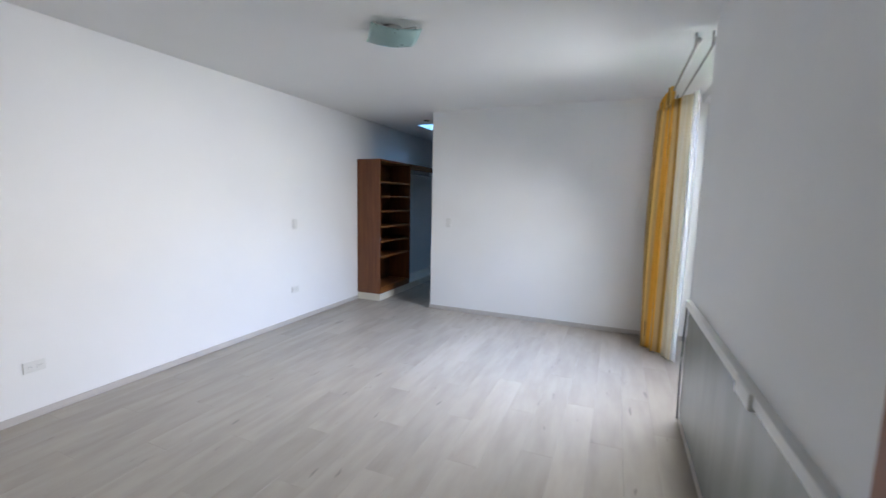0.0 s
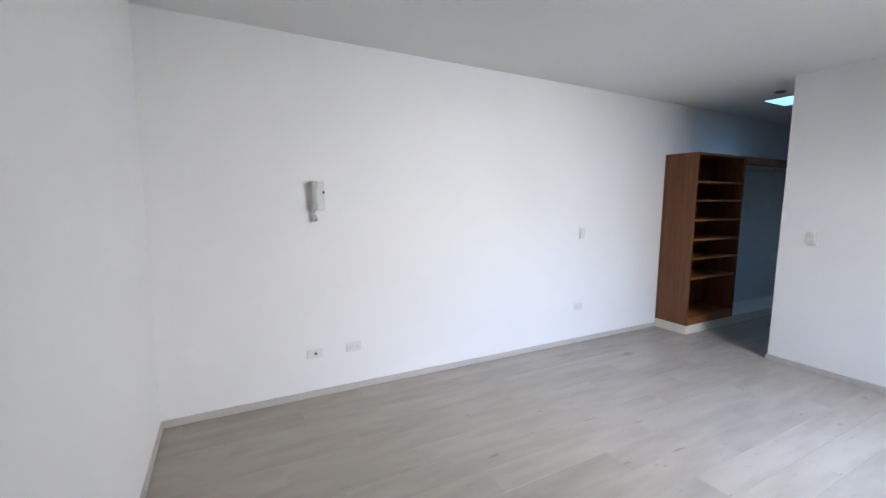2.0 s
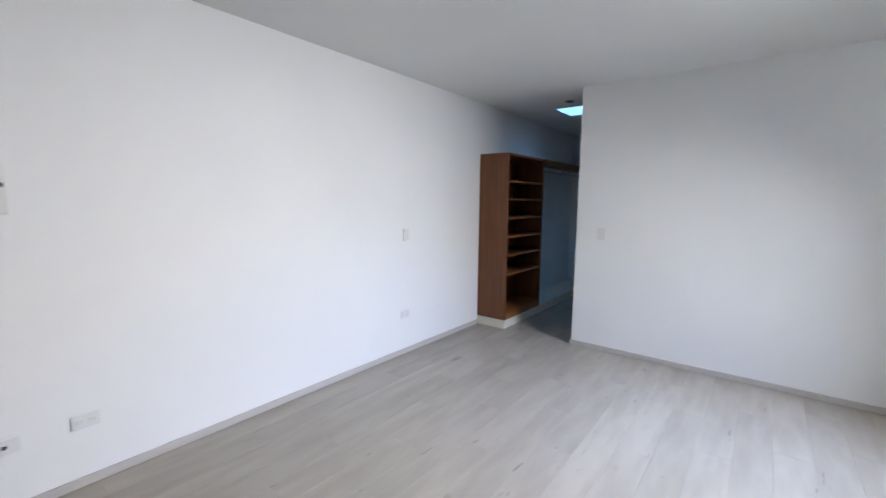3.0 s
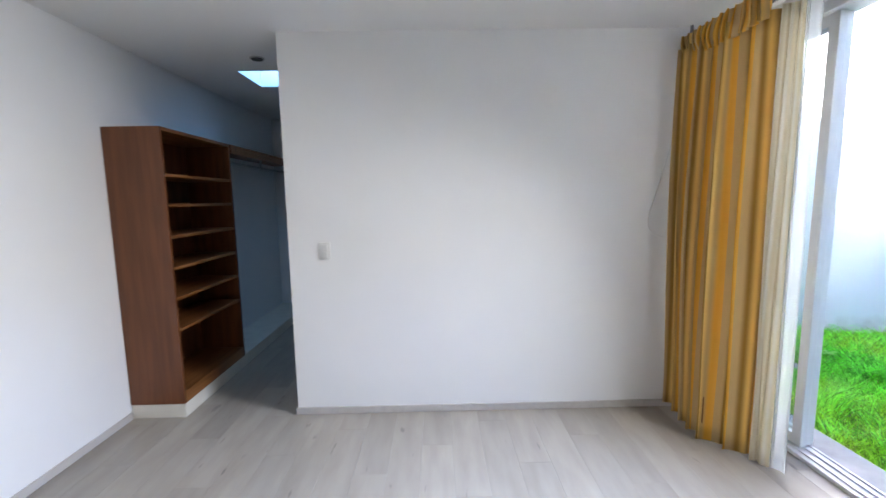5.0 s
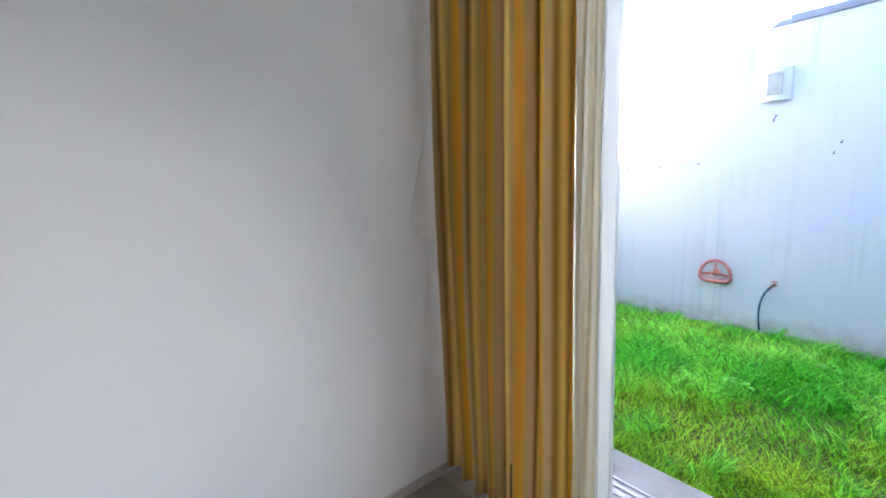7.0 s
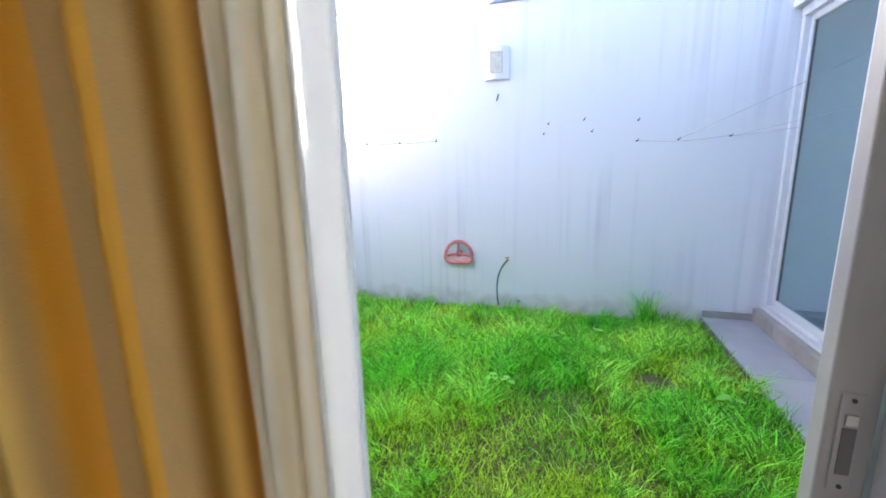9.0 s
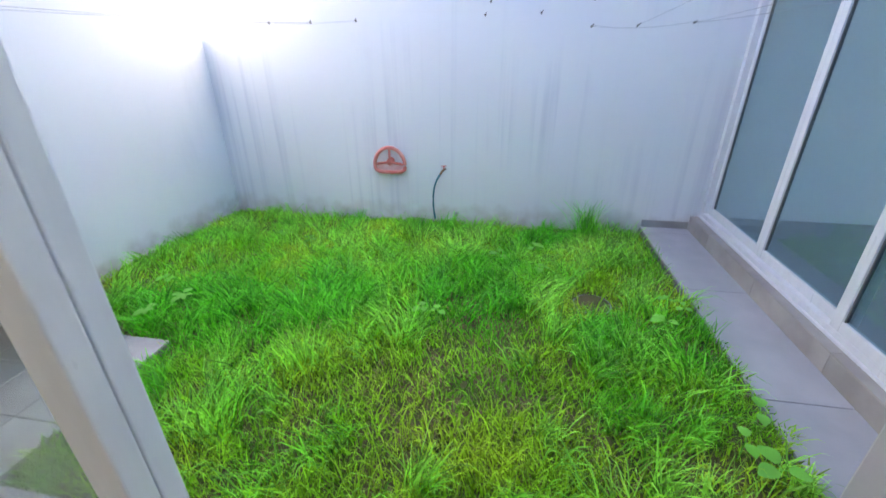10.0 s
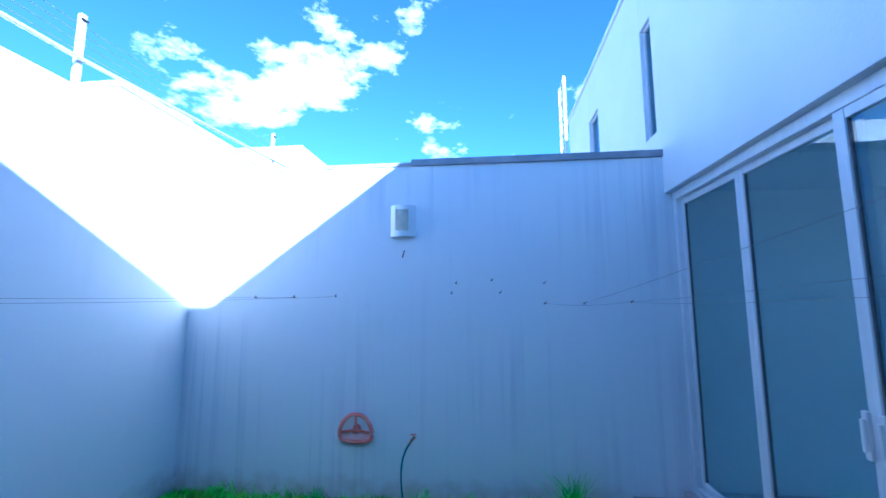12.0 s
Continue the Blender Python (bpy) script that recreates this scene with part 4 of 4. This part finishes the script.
tp = thing("garden_tap", (XG, 4.807, 0.33), "old brass garden tap with a teal hose", "tap")
bm = bmesh.new()
cyl(bm, (XG, 4.80, 0.365), (XG - 0.07, 4.81, 0.365), 0.013)
cyl(bm, (XG - 0.06, 4.812, 0.365), (XG - 0.085, 4.835, 0.325), 0.011)
part("spout", bm, BRASS, tp, "", True)
bm = bmesh.new()
cyl(bm, (XG - 0.045, 4.806, 0.365), (XG - 0.045, 4.80, 0.405), 0.007)
cyl(bm, (XG - 0.045, 4.775, 0.408), (XG - 0.045, 4.83, 0.402), 0.006)
part("tap_handle", bm, REDPL, tp, "small faded red handle", True)
hp = [(XG - 0.085, 4.835, 0.33), (XG - 0.085, 4.865, 0.28), (XG - 0.08, 4.895, 0.20), (XG - 0.075, 4.91, 0.10), (XG - 0.07, 4.912, 0.0), (XG - 0.065, 4.905, -0.09), (XG - 0.08, 4.89, -0.15)]
part("hose", tube(hp, 0.010, 8), HOSE, tp, "teal rubber hose", True)
solid("wall_vent", boxes((XG - 0.02, XG, 4.66, 4.70, GZ + 0.01, GZ + 0.04), bevel=0.003), CONCRETE, "small cement drain outlet at the foot of the wall", "drain")


def hook(y, z):
    p = [(XG, y, z), (XG - 0.025, y, z), (XG - 0.032, y - 0.006, z + 0.008), (XG - 0.03, y - 0.012, z + 0.016), (XG - 0.02, y - 0.012, z + 0.018)]
    return p


HOOKS = [(6.476, 1.692), (6.058, 1.692), (5.617, 1.70), (4.395, 1.825), (4.44, 1.727), (4.047, 1.85), (3.966, 1.733), (3.545, 1.822), (3.546, 1.626), (3.18, 1.627), (2.752, 1.64)]
for y, z in HOOKS:
    hk = thing("wall_hook", (XG, y, z), "small rusty iron hook in the garden wall", "hook", "wall hooks")
    part("hook", tube(hook(y, z), 0.0038, 6), IRON, hk, "", True)
    bm = bmesh.new()
    cyl(bm, (XG - 0.004, y, z), (XG, y, z), 0.009, n=10)
    part("rosette", bm, IRON, hk)


def sag(a, b, drop, n=14):
    a, b = Vector(a), Vector(b)
    return [a.lerp(b, k / n) - Vector((0, 0, drop * 4 * (k / n) * (1 - k / n))) for k in range(n + 1)]


WX = XG - 0.03
for a, b, d in (((WX, 5.617, 1.70), (WX, 6.476, 1.695), 0.012), ((WX, 6.476, 1.695), (3.0, YL - 0.02, 1.69), 0.02), ((WX, 6.058, 1.692), (3.0, YL - 0.02, 1.66), 0.03),
                ((WX, 3.545, 1.63), (WX, 2.752, 1.65), 0.03), ((WX, 3.18, 1.63), (2.74, 2.50, 2.20), 0.02), ((WX, 2.752, 1.64), (2.74, 2.44, 1.84), 0.02),
                ((WX, 2.752, 1.64), (2.74, 2.44, 1.76), 0.05)):
    solid("clothes_line", tube(sag(a, b, d), 0.0014, 5), WIRE, "thin grey clothes line strung between hooks", "wire", "clothes lines", smooth=True)

# drain cover in the lawn
DZ = gz(4.9, 3.5)
dc = thing("drain_cover", (4.9, 3.5, DZ), "round mossy drain cover half hidden in the lawn", "drain cover")
bm = bmesh.new()
cyl(bm, (4.9, 3.5, DZ - 0.04), (4.9, 3.5, DZ - 0.008), 0.12, n=28)
part("cover", bm, DIRT, dc)
part("ring", tube([(4.9 + 0.125 * math.cos(a), 3.5 + 0.125 * math.sin(a), DZ - 0.016) for a in np.linspace(0, 2 * math.pi, 29)], 0.006, 6), CAPM, dc, "", True)


# ---- grass ----
def blades(name, spots, material, label, category, seed, kind="stuff"):
    """One mesh of bent blades; a spot is x, y, length, width, lean."""
    rng = np.random.default_rng(seed)
    v, f = [], []
    for x, y, ln, wd, lean, *way in spots:
        a, b = rng.uniform(0, 2 * math.pi, 2)
        b = way[0] if way else b
        dx, dy = math.cos(a) * wd / 2, math.sin(a) * wd / 2
        lx, ly = math.cos(b) * lean * ln, math.sin(b) * lean * ln
        z = gz(x, y) - 0.02
        k = len(v)
        v += [(x - dx, y - dy, z), (x + dx, y + dy, z), (x - dx * 0.8 + lx * 0.25, y - dy * 0.8 + ly * 0.25, z + ln * 0.5), (x + dx * 0.8 + lx * 0.25, y + dy * 0.8 + ly * 0.25, z + ln * 0.5),
              (x - dx * 0.4 + lx * 0.65, y - dy * 0.4 + ly * 0.65, z + ln * 0.83), (x + dx * 0.4 + lx * 0.65, y + dy * 0.4 + ly * 0.65, z + ln * 0.83), (x + lx, y + ly, z + ln * (1 - 0.25 * lean))]
        f += [(k, k + 1, k + 3, k + 2), (k + 2, k + 3, k + 5, k + 4), (k + 4, k + 5, k + 6)]
    me = bpy.data.meshes.new(name)
    me.from_pydata(v, [], f)
    me.materials.append(material)
    return tagged(new(name, me), label, category, kind=kind)


rng = np.random.default_rng(7)
spots, dry = [], []
while len(spots) < 66000:
    x, y = rng.uniform(3.04, XG - 0.01), rng.uniform(2.74, YL - 0.01)
    if y < 2.79 + 0.07 * noise.noise((x * 3.1, 0.7, 0)) + 0.04 * noise.noise((x * 11, 0.2, 0)) or x < 3.08 + 0.05 * noise.noise((y * 3.3, 4.1, 0)):
        continue
    if x < 4.02 and y > 6.06:
        continue
    if (x - 4.9) ** 2 + (y - 3.5) ** 2 < 0.019:
        continue
    d = noise.noise((x * 1.7, y * 1.7, 0.5)) * 0.5 + noise.noise((x * 4.5, y * 4.5, 3.1)) * 0.35
    if rng.uniform() > 0.76 + 1.2 * d:
        continue
    edge = min(abs(y - 2.8), 0.25) / 0.25
    back = 0.8 if x > 5.9 or y > 6.8 else 1.0
    ln = (0.035 + 0.06 * rng.random() ** 2 + 0.12 * max(d + 0.02, 0)) * back * (0.75 + 0.25 * edge)
    if rng.uniform() < (0.16 if d < 0.02 else 0.05):
        dry.append((x, y, ln * 0.8, 0.004, rng.uniform(0.6, 1.6)))
        continue
    spots.append((x, y, ln, rng.uniform(0.004, 0.0105), rng.uniform(0.35, 1.3)))
for _ in range(1500):
    x, y = rng.uniform(3.1, XG - 0.03), rng.uniform(2.83, YL - 0.03)
    if not (x < 4.05 and y > 6.03) and noise.noise((x * 1.3, y * 1.3, 8.0)) > -0.12:
        spots.append((x, y, rng.uniform(0.11, 0.2), rng.uniform(0.004, 0.009), rng.uniform(0.5, 1.3)))
blades("grass", spots, GRASS, "short uneven bright green lawn grass", "grass", 1)
blades("dry_grass", dry, DRY, "scattered dry yellowish grass stalks", "grass", 2)
tufts = [(6.28, 3.36, 0.44, 130), (3.95, 5.2, 0.30, 110), (3.45, 5.4, 0.26, 110), (5.6, 6.15, 0.3, 60), (5.1, 4.3, 0.24, 90), (5.3, 4.75, 0.22, 90), (6.2, 2.95, 0.22, 30), (6.33, 4.25, 0.2, 30), (4.75, 5.15, 0.2, 60), (5.5, 4.55, 0.16, 60), (4.35, 5.35, 0.24, 110), (4.2, 4.9, 0.15, 60), (5.9, 6.3, 0.2, 60), (4.9, 6.2, 0.18, 60), (5.7, 2.95, 0.2, 60),
         (4.0, 5.75, 0.2, 60), (5.3, 3.0, 0.18, 60), (3.7, 5.2, 0.17, 60), (6.3, 6.0, 0.16, 30), (3.5, 3.2, 0.16, 60), (5.2, 3.75, 0.17, 60), (4.6, 2.92, 0.15, 50)]
tall = []
for x, y, ln, k in tufts:
    tall += [(x + rng.normal(0, 0.055), y + rng.normal(0, 0.055), ln * rng.uniform(0.5, 1.1), 0.0065, rng.uniform(0.25, 1.0)) for _ in range(k)]
for _ in range(340):
    x, y = rng.uniform(3.15, XG - 0.06), rng.uniform(2.86, YL - 0.08)
    if (x < 4.1 and y > 6.0) or noise.noise((x * 1.1, y * 1.1, 5.5)) < -0.08 or (x - 4.9) ** 2 + (y - 3.5) ** 2 < 0.05:
        continue
    r, main, ln0 = rng.uniform(0.04, 0.12), rng.uniform(0, 2 * math.pi), rng.uniform(0.09, 0.20)
    for _ in range(int(rng.uniform(25, 70))):
        a, q = rng.uniform(0, 2 * math.pi), r * math.sqrt(rng.random())
        tall.append((x + q * math.cos(a), y + q * math.sin(a), ln0 * rng.uniform(0.6, 1.2), rng.uniform(0.005, 0.0115), rng.uniform(0.5, 1.35), main + rng.normal(0, 0.9)))
for _ in range(330):
    x, y = rng.uniform(4.1, XG - 0.25), rng.uniform(2.95, 6.9)
    if noise.noise((x * 0.9, y * 0.9, 2.2)) < -0.05 or (x - 4.9) ** 2 + (y - 3.5) ** 2 < 0.04:
        continue
    r, main = rng.uniform(0.05, 0.12), rng.uniform(0, 2 * math.pi)
    for _ in range(int(rng.uniform(22, 46))):
        a, q = rng.uniform(0, 2 * math.pi), r * math.sqrt(rng.random())
        tall.append((x + q * math.cos(a), y + q * math.sin(a), rng.uniform(0.10, 0.20), rng.uniform(0.007, 0.013), rng.uniform(0.6, 1.5), main + rng.normal(0, 0.7)))
blades("tall_grass", tall, GRASS2, "tufts of tall coarse grass in the lawn", "grass", 5)


def weed(x, y, size, n, seed):
    rnd = random.Random(seed)
    t = thing("weed", (x, y, GZ), "low broad-leaved green weed in the lawn", "weed", "lawn weeds")
    for k in range(n):
        a = 2 * math.pi * k / n + rnd.uniform(-0.4, 0.4)
        s = size * rnd.uniform(0.7, 1.15)
        c = Vector((x, y, gz(x, y) + 0.085 + 0.03 * rnd.random()))
        d, sd = Vector((math.cos(a), math.sin(a), 0.25)), Vector((-math.sin(a), math.cos(a), 0))
        bm = bmesh.new()
        rows = []
        for j in range(6):
            f = j / 5
            w = 0.42 * s * math.sin(math.pi * min(f * 0.9 + 0.08, 1)) ** 0.8
            p = c + d * s * (0.25 + f) + Vector((0, 0, -0.35 * s * f * f))
            rows.append([bm.verts.new(p - sd * w + Vector((0, 0, 0.15 * w))), bm.verts.new(p), bm.verts.new(p + sd * w + Vector((0, 0, 0.15 * w)))])
        for r0, r1 in zip(rows, rows[1:]):
            bm.faces.new((r0[0], r0[1], r1[1], r1[0]))
            bm.faces.new((r0[1], r0[2], r1[2], r1[1]))
        part("leaf", bm, WEED, t, "", True)
        part("stem", tube([(x, y, GZ - 0.02), c, c + d * s * 0.3], 0.0025, 5), WEED, t)


for k, (x, y, s, n) in enumerate([(3.59, 3.0, 0.09, 3), (3.89, 2.94, 0.07, 2), (4.57, 3.14, 0.07, 3), (3.72, 3.07, 0.065, 2), (3.44, 2.96, 0.05, 3), (4.46, 4.62, 0.055, 3), (4.46, 4.52, 0.05, 3), (5.45, 4.18, 0.08, 3), (5.65, 3.88, 0.08, 3), (5.6, 6.2, 0.09, 4), (4.85, 3.05, 0.05, 3), (4.75, 2.98, 0.05, 3), (5.2, 3.85, 0.06, 4),
                                  (4.35, 6.25, 0.07, 6), (4.15, 6.35, 0.06, 5), (4.55, 6.55, 0.06, 5), (5.5, 5.9, 0.06, 4), (3.3, 3.3, 0.05, 4)]):
    weed(x, y, s, n, k)

# ---- pieces of floors and terrace ----
PL, PW = 1.21, 0.192
mesh_cache = {}


def plank(x0, x1, y0, y1):
    key = (round(x1 - x0, 3), round(y1 - y0, 3))
    if key not in mesh_cache:
        mesh_cache[key] = to_mesh("plank", boxes((0.0003, key[0] - 0.0003, 0.0003, key[1] - 0.0003, -0.009, 0.0), bevel=0.0004, seg=1), LAMINATE)
    ob = new("plank", mesh_cache[key])
    ob.location = (x0, y0, 0)
    ob.parent = floor


col, x = 0, XA
while x < XO - 0.12:
    x1 = min(x + PW, XO - 0.12)
    top = 8.2 if x1 < 0.55 else YB - 0.001
    y = -0.9 - (col * 0.47) % PL
    while y < top:
        y1 = min(y + PL, top)
        yy0 = y
        if y1 - yy0 > 0.03:
            plank(x, x1, yy0, y1)
        y += PL
    col += 1
    x += PW

terrace = setting("terrace_joint", boxes((3.06, XG, YR + 0.0435, YR + 0.088, -0.3, -0.014)), GROUT, "tiled terrace strip along the living room doors", "pavement")
edges = [3.065, 4.09, 5.17, 6.25, XG - 0.002]
for a, b in zip(edges, edges[1:]):
    ob = new("tile", to_mesh("tile", boxes((a + 0.002, b - 0.002, YR + 0.112, 2.83, GZ - 0.012, GZ), bevel=0.0015, seg=1), TILE))
    ob.parent = terrace
for a, b in zip([2.75, 3.55, 4.35, 5.15, 5.95], [3.55, 4.35, 5.15, 5.95, XG - 0.002]):
    ob = new("tile", to_mesh("tile", boxes((a + 0.0015, b - 0.0015, YR + 0.09, YR + 0.11, GZ - 0.012, -0.014), bevel=0.0015, seg=1), TILEK))
    ob.parent = terrace
for a, b in zip([2.75, 3.55, 4.35, 5.15, 5.95], [3.55, 4.35, 5.15, 5.95, XG - 0.002]):
    ob = new("tile", to_mesh("tile", boxes((a + 0.0015, b - 0.0015, YR + 0.0435, YR + 0.112, -0.012, -0.001), bevel=0.0015, seg=1), TILEK))
    ob.parent = terrace
ob = new("tile", to_mesh("tile", boxes((XG - 0.014, XG - 0.001, YR + 0.115, 2.83, GZ + 0.0005, GZ + 0.07), bevel=0.0015, seg=1), TILEK))
ob.parent = terrace
